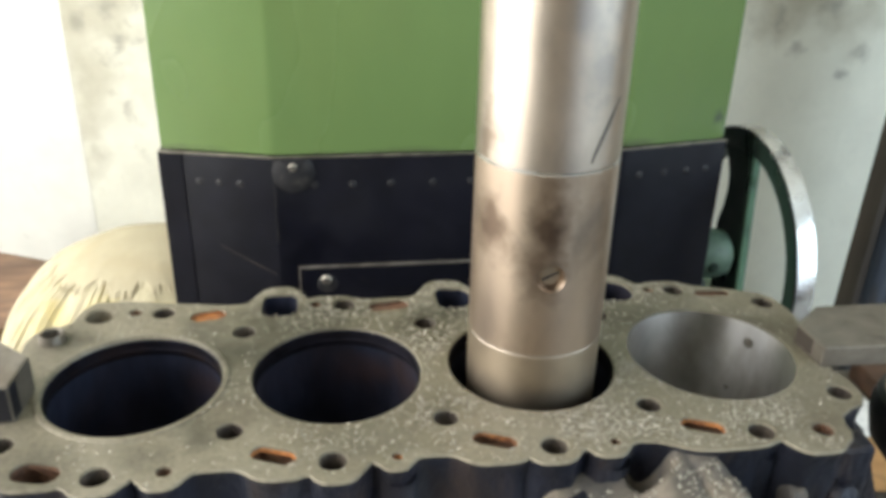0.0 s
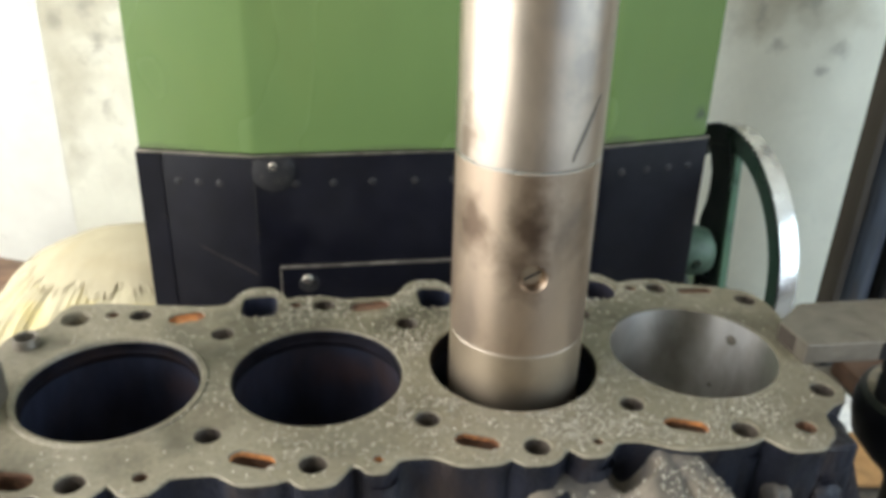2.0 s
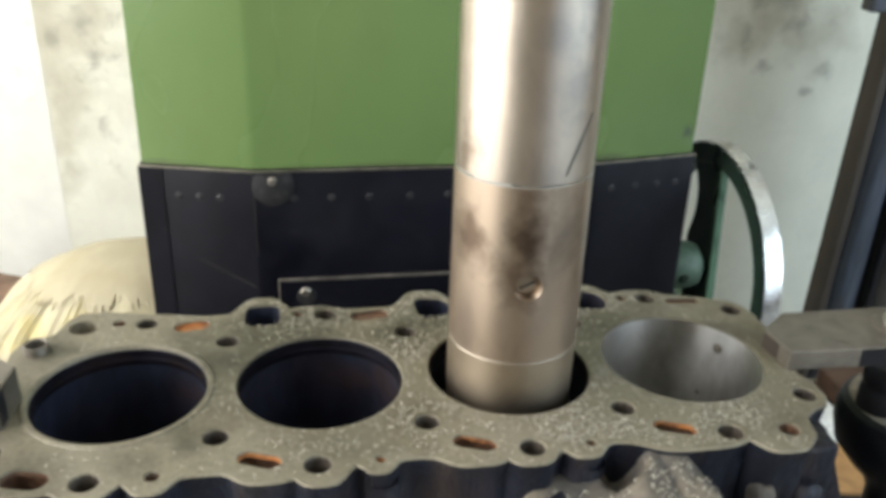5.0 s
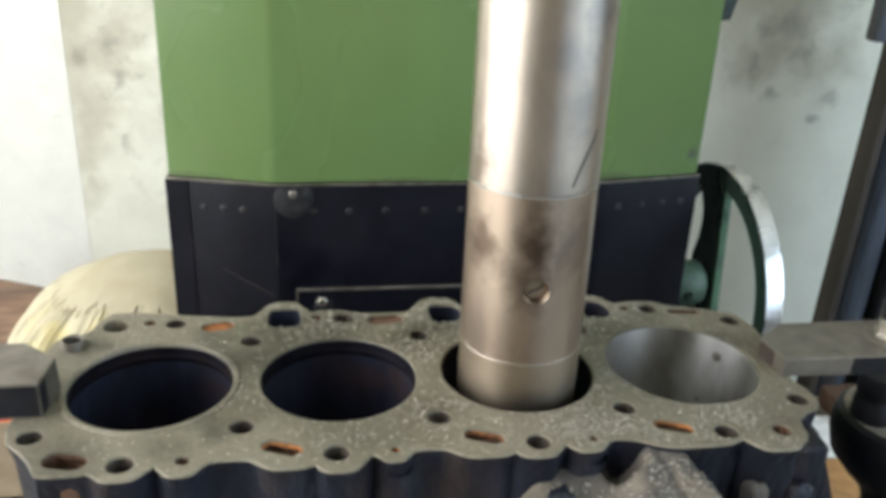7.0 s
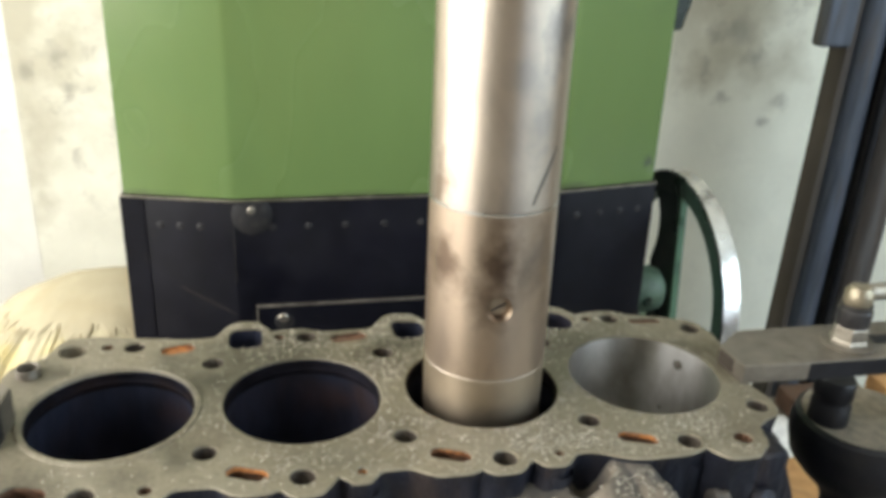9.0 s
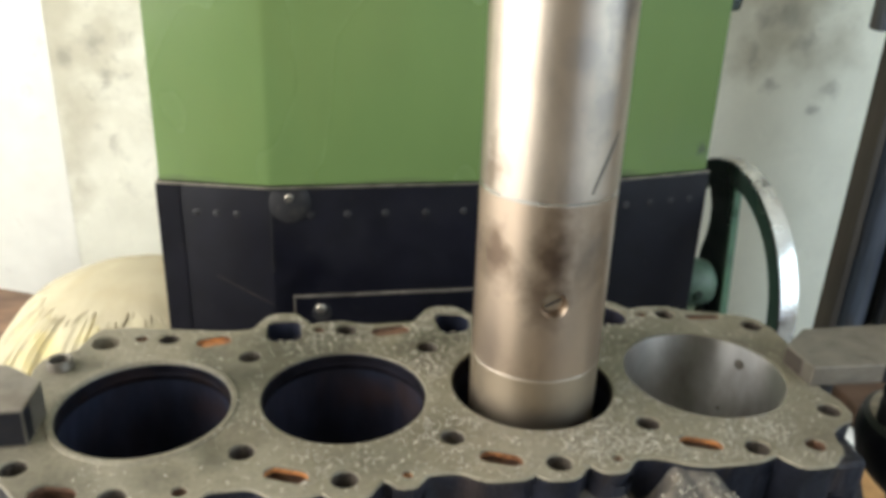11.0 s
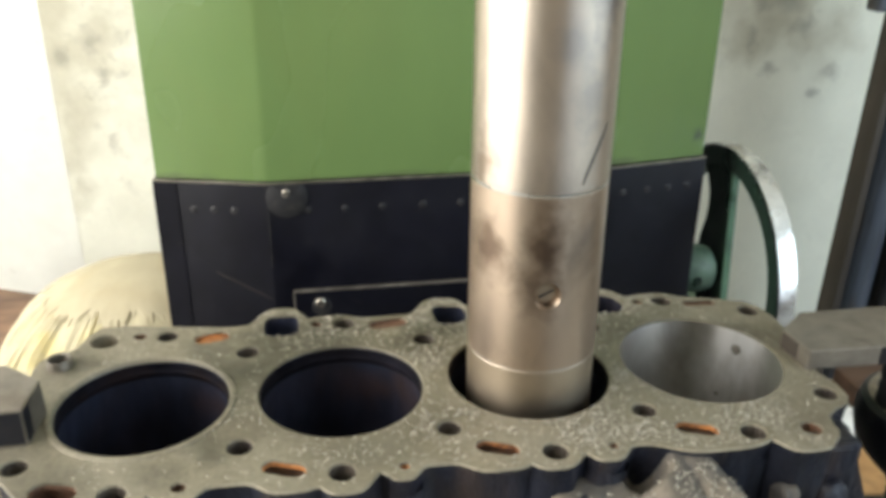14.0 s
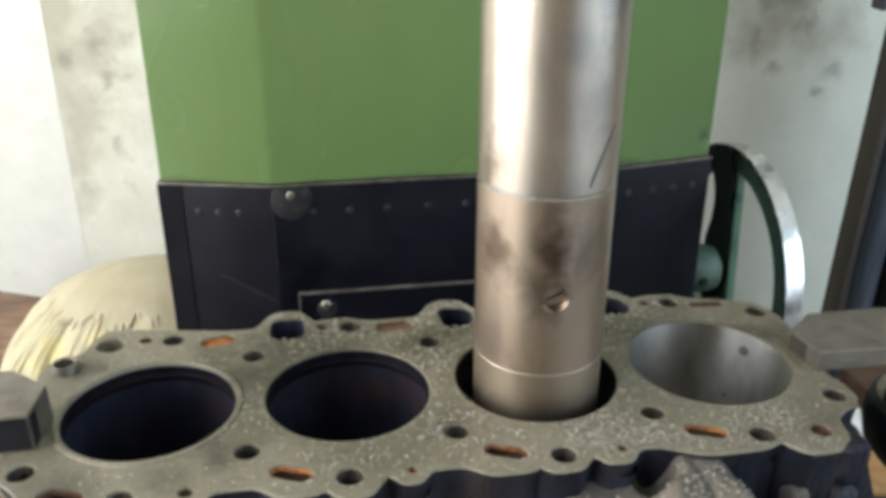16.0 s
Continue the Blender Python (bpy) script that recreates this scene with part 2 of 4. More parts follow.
MOULD = [(0.873, 0.865, 0.020, 0.016), (0.741, 0.877, 0.018, 0.014), (0.80, 0.955, 0.025, 0.016), (0.715, 1.0, 0.02, 0.02), (0.765, 1.01, 0.03, 0.025), (0.70, 0.935, 0.012, 0.022), (0.84, 0.83, 0.012, 0.01), (-0.455, 0.955, 0.016, 0.02), (-0.50, 0.93, 0.012, 0.016), (-0.44, 0.90, 0.014, 0.012)]
WALL = mat("stained_plaster", (0.80, 0.79, 0.68), 0.9, 0.0, (12, 0.05), (7, (0.50, 0.47, 0.365), 0.6, 0.42, 0.62), (60, 0.3, 0.004), stain2=(24, (0.28, 0.265, 0.225), 0.55, 0.54, 0.68), above=(0.70, 0.98),
           spots=[(Vector((x, 1.06, z)), a, u, c, k) for x, z, a, u, c, k in DAMPSPOTS] + [(Vector((x, 1.06, z)), a, u, (0.27, 0.255, 0.215), 0.55) for x, z, a, u in MOULD])
# brown of the unseen walls, chosen to darken what the bar reflects
DIMWALL = mat("dim_brown_wall", (0.32, 0.27, 0.21), 0.7, 0.0, (20, 0.1), (8, (0.2, 0.16, 0.12), 0.6), (60, 0.2, 0.003))
PLASTER = mat("white_plaster", (0.80, 0.79, 0.73), 0.9, 0.0, (25, 0.04), (30, (0.5, 0.48, 0.42), 0.5, 0.62, 0.75), (50, 0.25, 0.004))
CONCRETE = mat("oily_concrete", (0.22, 0.21, 0.19), 0.85, 0.0, (30, 0.2), (4, (0.08, 0.07, 0.06), 0.7), (90, 0.4, 0.004))
SACK = mat("woven_sack", (0.42, 0.375, 0.25), 0.8, 0.0, (40, 0.12), (14, (0.58, 0.48, 0.16), 0.55, 0.50, 0.66), (900, 0.35, 0.001))
SACKTOP = mat("beige_cloth", (0.39, 0.345, 0.235), 0.85, 0.0, (30, 0.08), (10, (0.36, 0.30, 0.18), 0.6), (700, 0.3, 0.001))
TIN = mat("machine_paint", (0.06, 0.10, 0.055), 0.45, 0.1, (40, 0.2), (10, (0.03, 0.03, 0.025), 0.6), (120, 0.2))
BROWN = mat("brown_steel", (0.058, 0.046, 0.036), 0.7, 0.2, (30, 0.3), (9, (0.05, 0.035, 0.03), 0.6), (120, 0.4), stretch=(1, 1, 0.25))
BLUE = mat("dark_blue_steel", (0.055, 0.064, 0.086), 0.5, 0.2, (70, 0.4), (22, (0.12, 0.125, 0.145), 0.7, 0.5, 0.66), (120, 0.3), stretch=(1, 1, 0.12), stain2=(30, (0.07, 0.05, 0.035), 0.7, 0.52, 0.66))
GREYPIPE = mat("rusty_grey_steel", (0.085, 0.08, 0.08), 0.55, 0.2, (60, 0.4), (20, (0.075, 0.05, 0.036), 0.7, 0.5, 0.66), (120, 0.3), stretch=(1, 1, 0.12))
SOCKET = mat("dark_socket_steel", (0.085, 0.082, 0.085), 0.32, 0.8, (90, 0.2), (40, (0.24, 0.2, 0.14), 0.7, 0.5, 0.62), (300, 0.2))
BRASSY = mat("yellowed_steel", (0.36, 0.31, 0.22), 0.4, 0.7, (90, 0.2), (45, (0.14, 0.12, 0.09), 0.7), (300, 0.2))
CARD = mat("brown_cardboard", (0.38, 0.21, 0.08), 0.85, 0.0, (60, 0.2), (20, (0.2, 0.1, 0.04), 0.5), (200, 0.3))
REDBOX = mat("red_brown_wood", (0.20, 0.12, 0.075), 0.75, 0.0, (60, 0.3), (16, (0.09, 0.06, 0.045), 0.7), (200, 0.3), stretch=(0.3, 1, 1))
PACKWOOD = mat("brown_packing_wood", (0.075, 0.04, 0.022), 0.8, 0.0, (60, 0.3), (16, (0.12, 0.06, 0.03), 0.6), (200, 0.3), stretch=(0.3, 1, 1))
YELLOW = mat("yellow_print", (0.8, 0.62, 0.1), 0.6, 0.0, (80, 0.1), None, (200, 0.1))
BEIGE = mat("beige_carton", (0.50, 0.40, 0.27), 0.75, 0.0, (80, 0.12), (25, (0.36, 0.28, 0.18), 0.5), (200, 0.1))
RED = mat("red_print", (0.7, 0.06, 0.05), 0.6, 0.0, (80, 0.1), None, (200, 0.1))
RAG = mat("white_rag", (0.78, 0.78, 0.76), 0.9, 0.0, (90, 0.1), (60, (0.4, 0.4, 0.42), 0.5), (300, 0.4))
CHIP = mat("iron_chip", (0.40, 0.37, 0.31), 0.5, 0.3, (300, 0.4), None, None)

# ---------------------------------------------------------------- builders
def thing(name, base, label, category, group="", kind=""):
    e = new(name)
    e.empty_display_size = 0.02
    e.location = base
    return tagged(e, label, category, group, kind)


def part(name, bm, material, parent=None, label="", smooth=False):
    """Links a bmesh, built in world coordinates, as one mesh under a thing or part."""
    bmesh.ops.recalc_face_normals(bm, faces=bm.faces[:])
    me = bpy.data.meshes.new(name)
    bm.to_mesh(me)
    bm.free()
    if smooth:
        me.polygons.foreach_set("use_smooth", [True] * len(me.polygons))
        me.set_sharp_from_angle(angle=radians(35))
    me.materials.append(material)
    ob = new(name, me)
    if parent:
        ob.parent = parent
        if parent.type == "EMPTY":
            ob.matrix_parent_inverse = Matrix.Translation(-parent.location)
    return tagged(ob, label)


def box_bm(lo, hi, bevel=0.0, m=None, seg=2):
    bm = bmesh.new()
    bmesh.ops.create_cube(bm, size=1)
    for v in bm.verts:
        v.co = Vector([lo[k] + (v.co[k] + 0.5) * (hi[k] - lo[k]) for k in range(3)])
    if bevel:
        bmesh.ops.bevel(bm, geom=bm.edges[:], offset=bevel, segments=seg, affect="EDGES", profile=0.6)
    if m:
        bm.transform(m)
    return bm


def lathe_bm(profile, center, n=64, axis="Z", m=None):
    """Turns (radius, height) pairs round an axis through center; ends of radius 0 close it."""
    bm = bmesh.new()
    rings = []
    for r, h in profile:
        if r < 1e-6:
            rings.append([bm.verts.new((0, 0, h))])
        else:
            rings.append([bm.verts.new((r * math.cos(2 * math.pi * k / n), r * math.sin(2 * math.pi * k / n), h)) for k in range(n)])
    for a, b in zip(rings, rings[1:]):
        for k in range(n):
            q = [a[k % len(a)], a[(k + 1) % len(a)], b[(k + 1) % len(b)], b[k % len(b)]]
            q = list(dict.fromkeys(q))
            if len(q) > 2:
                bm.faces.new(q)
    turn = {"Z": Matrix(), "X": Matrix.Rotation(radians(90), 4, "Y"), "Y": Matrix.Rotation(radians(-90), 4, "X")}[axis]
    bm.transform(Matrix.Translation(center) @ (m or Matrix()) @ turn)
    return bm


def prism_bm(outline, z0, z1, bevel=0.0):
    """An upright prism over a plan outline (world x, y)."""
    bm = bmesh.new()
    f = bm.faces.new([bm.verts.new((x, y, z0)) for x, y in outline])
    ex = bmesh.ops.extrude_face_region(bm, geom=[f])
    bmesh.ops.translate(bm, verts=[v for v in ex["geom"] if isinstance(v, bmesh.types.BMVert)], vec=(0, 0, z1 - z0))
    if bevel:
        bmesh.ops.bevel(bm, geom=bm.edges[:], offset=bevel, segments=2, affect="EDGES", profile=0.6)
    return bm


def ring_points(cx, cy, r, n):
    return [(cx + r * math.cos(2 * math.pi * k / n), cy + r * math.sin(2 * math.pi * k / n)) for k in range(n)]


def slot_points(cx, cy, half, r, deg, n=8):
    c, s = math.cos(radians(deg)), math.sin(radians(deg))
    pts = []
    for end, start in ((1, -90), (-1, 90)):
        for k in range(n + 1):
            a = radians(start + 180 * k / n)
            x, y = end * half + r * math.cos(a), r * math.sin(a)
            pts.append((cx + c * x - s * y, cy + s * x + c * y))
    return pts


def inside(x, y, loop):
    hit = False
    for (xa, ya), (xb, yb) in zip(loop, loop[1:] + loop[:1]):
        if (ya > y) != (yb > y) and x < xa + (y - ya) / (yb - ya) * (xb - xa):
            hit = not hit
    return hit


def grow(pts, d):
    """Moves a small convex outline outwards by d."""
    cx, cy = sum(p[0] for p in pts) / len(pts), sum(p[1] for p in pts) / len(pts)
    return [(x + d * (x - cx) / math.hypot(x - cx, y - cy), y + d * (y - cy) / math.hypot(x - cx, y - cy)) for x, y in pts]


def joined(*boxes):
    """One wall of several plain blocks round an opening."""
    bm = bmesh.new()
    for lo, hi in boxes:
        v = [bm.verts.new((x, y, z)) for x in (lo[0], hi[0]) for y in (lo[1], hi[1]) for z in (lo[2], hi[2])]
        for q in ((0, 1, 3, 2), (4, 6, 7, 5), (0, 4, 5, 1), (2, 3, 7, 6), (0, 2, 6, 4), (1, 5, 7, 3)):
            bm.faces.new([v[k] for k in q])
    return bm


# ---------------------------------------------------------------- room
def room():
    x0, x1, y0, y1, h = -1.5, 2.3, -2.6, 1.06, 2.9
    tagged(part("floor", box_bm((x0 - 0.2, y0 - 0.2, -0.1), (x1 + 0.2, y1 + 0.2, 0)), CONCRETE), "oil-stained grey concrete workshop floor", "floor", kind="structure")
    tagged(part("ceiling", box_bm((x0 - 0.2, y0 - 0.2, h), (x1 + 0.2, y1 + 0.2, h + 0.12)), PLASTER), "plain whitewashed ceiling", "ceiling", kind="structure")
    tagged(part("wall_back", box_bm((x0 - 0.2, y1, 0), (x1 + 0.2, y1 + 0.2, h)), WALL), "stained white plaster wall with grey damp patches", "wall", kind="structure")
    corner = Vector((at(-2.38, 0, 0).x, y1 - 0.0006, 0))
    tagged(part("wall_pier", box_bm((x0, corner.y, 0), (corner.x, y1, h)), PLASTER), "bright white plastered pier standing proud of the wall", "wall", kind="structure")
    tagged(part("wall_right", joined(((x1, y0, 0), (x1 + 0.2, -2.3, h)), ((x1, -0.1, 0), (x1 + 0.2, y1, h)), ((x1, -2.3, 0), (x1 + 0.2, -0.1, 0.9)), ((x1, -2.3, 2.6), (x1 + 0.2, -0.1, h))), DIMWALL), "unseen side wall with window opening, browned to dim reflections", "wall", kind="structure")
    # unseen front wall with an opening for the fill lamp
    tagged(part("wall_front", joined(((x0 - 0.2, y0 - 0.2, 0), (0.7, y0, h)), ((1.9, y0 - 0.2, 0), (x1 + 0.2, y0, h)), ((0.7, y0 - 0.2, 2.4), (1.9, y0, h))), DIMWALL), "unseen front wall with lamp opening, browned to dim reflections", "wall", kind="structure")
    # side wall with a wide window
    tagged(part("wall_left", joined(((x0 - 0.2, y0, 0), (x0, -1.2, h)), ((x0 - 0.2, 0.72, 0), (x0, y1, h)), ((x0 - 0.2, -1.2, 0), (x0, 0.72, 0.75)), ((x0 - 0.2, -1.2, 2.4), (x0, 0.72, h))), PLASTER), "plain white wall with a wide low-silled window opening", "wall", kind="structure")


room()
tagged(part("ground", box_bm((-30, -30, -0.3), (30, 30, -0.12)), CONCRETE), "plain concrete yard outside", "ground", kind="structure")

# ---------------------------------------------------------------- machine: table, cabinet, handwheel
def machine():
    m = thing("boring_machine", (0, 0.45, 0), "green and black cylinder boring machine behind the engine block", "machine")
    part("table", box_bm((-0.75, -0.20, 0.62), (0.85, 0.335, 0.69), 0.006), CLAMP, m, "oily steel machine table")
    part("base", box_bm((-0.45, -0.12, 0.0), (0.5, 0.75, 0.62), 0.02), TIN, m, "dark green cast machine base")
    front = [(0.17, 3.02), (1.06, 2.80), (3.95, 2.80), (4.88, 2.97)]
    back = [(4.88, 6.4), (0.17, 6.4)]
    plan = [at(x, y, 0).xy for x, y in front + back]
    top, lip = DECK_Z + 6.5 * P, DECK_Z + 0.17 * P
    part("cover", prism_bm([tuple(p) for p in plan], lip, top, 0.003), GREEN, m, "green enamelled sheet cover", smooth=True)
    sk = [at(x, y, 0).xy for x, y in [(0.14, 3.35), (0.15, 3.0), (1.06, 2.772), (3.95, 2.772), (4.90, 2.945), (4.90, 6.42), (0.14, 6.42)]]
    part("skirt", prism_bm([tuple(p) for p in sk], 0.62, lip - 0.0015, 0.0015), BLACK, m, "black sheet-metal skirt", smooth=True)
    # bare edge of the skirt along the seam
    for a, b in zip(sk[1:4], sk[2:5]):
        d = (b - a).normalized()
        nrm = Vector((d.y, -d.x)) * 0.0012
        o = [a + nrm, b + nrm, b - nrm, a - nrm]
        part("seam_edge", prism_bm([tuple(p) for p in o], lip - 0.0011, lip + 0.0002), EDGE, m, "bare metal seam edge")
    yf = at(0, 2.772, 0).y
    # access flap with its own bright edge
    lo, hi = at(1.22, 0, -2.6), at(3.75, 0, -0.80)
    flap = part("flap", box_bm((lo.x, yf - 0.004, lo.z), (hi.x, yf - 0.0005, hi.z), 0.0012), BLACK, m, "black access flap")
    part("flap_edge", box_bm((lo.x, yf - 0.0042, hi.z - 0.0008), (hi.x, yf - 0.0006, hi.z + 0.0006)), EDGE, flap, "bare upper edge")
    part("flap_side", box_bm((lo.x - 0.0005, yf - 0.0042, lo.z), (lo.x + 0.0006, yf - 0.0006, hi.z)), EDGE, flap, "bare side edge")

    def screw(x, z, r, parent, y=yf, mt=STEEL, name="screw"):
        c = at(x, 0, z)
        s = part(name, lathe_bm([(0, 0.0021), (r * 0.75, 0.0018), (r, 0.0008), (r, -0.001), (0, -0.001)], (c.x, y, c.z), 20, m=Matrix.Rotation(radians(90), 4, "X")), mt, parent, "worn domed screw head", True)
        part("screw_slot", box_bm((c.x - r * 0.8, y - 0.0023, c.z - r * 0.14), (c.x + r * 0.8, y - 0.0015, c.z + r * 0.14)), RUBBER, s)
        return s

    q = at(1.45, 0, -0.955)
    part("keyhole_disc", lathe_bm([(0.0, 0.0006), (0.0082, 0.0006), (0.0090, 0.0)], (q.x, yf - 0.0041, q.z), 32, m=Matrix.Rotation(radians(90), 4, "X")), SCUFF, flap, "scuffed keyhole disc", True)
    screw(1.44, -0.915, 0.0046, flap, yf - 0.0045, EDGE)
    c = at(1.215, 0, 0.035)
    bm = lathe_bm([(0, 0.0010), (0.0172, 0.0009), (0.018, 0.0004), (0.018, -0.0005), (0, -0.0005)], (c.x, yf - 0.0005, c.z), 48, m=Matrix.Rotation(radians(90), 4, "X"))
    bmesh.ops.bisect_plane(bm, geom=bm.verts[:] + bm.edges[:] + bm.faces[:], plane_co=(0, 0, lip - 0.0022), plane_no=(0, 0, 1), clear_outer=True)
    w = part("cover_disc", bm, SCUFF, m, "scuffed round cover disc tucked under the seam", True)
    screw(1.21, 0.085, 0.0036, w, yf - 0.0014, EDGE)
    # folded strip at the skirt's edge and an old diagonal scratch
    d0, d1 = at(0.15, 3.0, 0), at(1.06, 2.772, 0)
    ang = math.atan2(d1.y - d0.y, d1.x - d0.x)
    fm = Matrix.Translation((d0.x, d0.y, 0)) @ Matrix.Rotation(ang, 4, "Z")
    part("folded_strip", box_bm((-0.0004, -0.0009, 0.63), (0.021, 0.0003, lip - 0.002), 0.0004, fm), BLACK, m, "folded black edge strip")
    sm = fm @ Matrix.Translation((0.048, -0.0004, DECK_Z - 0.068)) @ Matrix.Rotation(radians(27), 4, "Y")
    part("scratch", box_bm((0, -0.0002, -0.0003), (0.056, 0.0001, 0.0003), 0, sm), BROWN, m, "old diagonal scratch")
    q = at(1.06, 2.772, 0)
    part("corner_wear", box_bm((q.x - 0.0007, q.y - 0.0004, DECK_Z - 0.062), (q.x + 0.0007, q.y + 0.002, lip - 0.004)), SCUFF, m, "rubbed skirt corner")
    # row of dimpled rivets
    for x in (1.38, 1.68, 1.99, 2.33, 2.65, 2.97, 3.29, 3.61):
        c = at(x, 0, -0.075)
        part("rivet", lathe_bm([(0, 0.0008), (0.0022, 0.0006), (0.0042, -0.0003)], (c.x, yf, c.z), 14, m=Matrix.Rotation(radians(90), 4, "X")), SCUFF, m, smooth=True)
    for (xa, ya), (xb, yb), ks in (((0.15, 3.0), (1.06, 2.772), (0.12, 0.34, 0.52, 0.7)), ((3.95, 2.772), (4.90, 2.945), (0.15, 0.4, 0.62, 0.82))):
        for k in ks:
            c = at(xa + (xb - xa) * k, ya + (yb - ya) * k, -0.075)
            turn = Matrix.Rotation(math.atan2(yb - ya, xb - xa), 4, "Z") @ Matrix.Rotation(radians(90), 4, "X")
            part("rivet", lathe_bm([(0, 0.0008), (0.0022, 0.0006), (0.0042, -0.0003)], c, 14, m=turn), SCUFF, m, smooth=True)
    # handwheel on the side of the cabinet
    cx, cy, cz, r, w = 5.313, 3.30, -1.092, 1.206, 0.173
    c = at(cx, cy, cz)
    wheel = part("handwheel", lathe_bm([(r * P - 0.006, 0.0), (r * P, 0.0008), (r * P + 0.0004, w * P * 0.5), (r * P, w * P - 0.0008), (r * P - 0.006, w * P)], c, 128, "X"), CHROME, m, "polished steel handwheel rim", True)
    part("rim_web", lathe_bm([(r * P - 0.002, -0.0004), (r * P - 0.021, 0.0006), (r * P - 0.022, 0.002), (r * P - 0.022, w * P - 0.002), (r * P - 0.006, w * P - 0.001)], c, 128, "X"), DKGREEN, wheel, "dark green inner rim", True)
    # flat spoke that flares into the rim and the boss; shaded face and lit front edge by colour
    a0 = math.acos(-0.05 / (r - 0.1))
    half = [(math.radians(60), None), (None, (0.42, 0.80)), (None, (0.345, 0.66)), (None, (0.326, 0.52)), (None, (0.345, 0.35)), (None, (0.42, 0.14))]
    rear = [(cy + (r - 0.1) * math.cos(a), cz + (r - 0.1) * math.sin(a)) if a else (cy + q[0], cz + q[1]) for a, q in half]
    rear += [(y, 2 * cz - z) for y, z in reversed(rear)]
    rim_top = [(cy + (r - 0.1) * math.cos(a), cz + (r - 0.1) * math.sin(a)) for a in (a0 + (math.radians(60) - a0) * k / 6 for k in range(6))]
    arc = rim_top + rear + [(y, 2 * cz - z) for y, z in reversed(rim_top)]
    arc[0], arc[-1] = (arc[0][0] + 0.01, arc[0][1]), (arc[-1][0] - 0.20, arc[-1][1])
    bm = bmesh.new()
    sides = [[bm.verts.new(at(x, y, z)) for y, z in arc] for x in (5.345, 5.41)]
    bm.faces.new(sides[0])
    bm.faces.new(sides[1][::-1])
    for k in range(len(arc)):
        q = (k + 1) % len(arc)
        bm.faces.new((sides[0][k], sides[1][k], sides[1][q], sides[0][q]))
    web = part("spoke", bm, DKGREEN, wheel, "green cast spoke with shade in its dark colour")
    lean = Matrix.Translation(c) @ Matrix.Rotation(radians(-5.8), 4, "X")
    part("spoke_edge", box_bm((0.030 * P, -0.165 * P, -0.99 * P), (0.10 * P, -0.125 * P, 0.99 * P), 0.0008, lean), LITGREEN, web, "green edge of the spoke in a lit tone")
    h = at(4.80, 3.32, cz - 0.02)
    L = (5.285 - 4.80) * P
    hub = part("hub", lathe_bm([(0, 0), (0.024, 0), (0.0255, 0.004), (0.0258, L - 0.018), (0.0250, L - 0.010), (0.0225, L - 0.004), (0.018, L - 0.001), (0.012, L), (0, L)], h, 48, "X"), PALEGREEN, wheel, "pale green hub", True)
    part("axle", lathe_bm([(0.008, L - 0.004), (0.008, L + 0.012)], h, 24, "X"), DKGREEN, wheel, "dark axle", True)
    part("grease_cap", lathe_bm([(0, 0.002), (0.0045, 0.0015), (0.006, 0.0), (0.006, -0.004)], h + Vector(((5.06 - 4.80) * P, -0.0252, -0.004)), 20, m=Matrix.Rotation(radians(90), 4, "X")), DKGREEN, hub, "dark grease cap", True)
    b = at(4.9, 3.2, 1.50)
    bm = prism_bm([(0.0, 0.0), (0.018, 0.002), (0.030, 0.05), (0.030, 0.18), (0.0, 0.18)], -0.05, 0.0, 0.002)
    bm.transform(Matrix.Translation(b) @ Matrix.Rotation(radians(90), 4, "X"))
    part("bracket", bm, DKGREEN, m, "dark green side bracket")
    return m


machine()

# ---------------------------------------------------------------- engine block
BORES = [0.5, 1.5, 2.507, 3.5]
HOLES = []   # centre and radius of every opening in the deck
BORE_R = [0.425, 0.426, 0.432, 0.44]


def bumps(x, base, rows):
    return base + max(h * math.exp(-((x - c) / w) ** 4) for c, w, h in rows)


def front_edge(x):
    return -bumps(x, 0.70, [(0.22, 0.16, 0.05), (0.47, 0.13, 0.11), (0.74, 0.10, 0.10), (1.24, 0.15, 0.09), (1.48, 0.13, 0.135), (1.74, 0.08, 0.08),
                            (2.2, 0.17, 0.085), (2.45, 0.13, 0.11), (2.71, 0.10, 0.09), (3.28, 0.28, 0.10), (3.69, 0.165, 0.17)])


def back_edge(x):
    lean = 0.10 * max(0.0, 1 - max(0.0, x - 0.3) / 0.55)
    fall = -0.16 * max(0.0, (x - 3.55) / 0.55) ** 1.5
    return bumps(x, 0.75 + lean + fall, [(1.18, 0.145, 0.19), (1.47, 0.14, 0.055), (2.16, 0.155, 0.185), (2.5, 0.14, 0.05), (3.16, 0.16, 0.165), (3.5, 0.15, 0.05)])


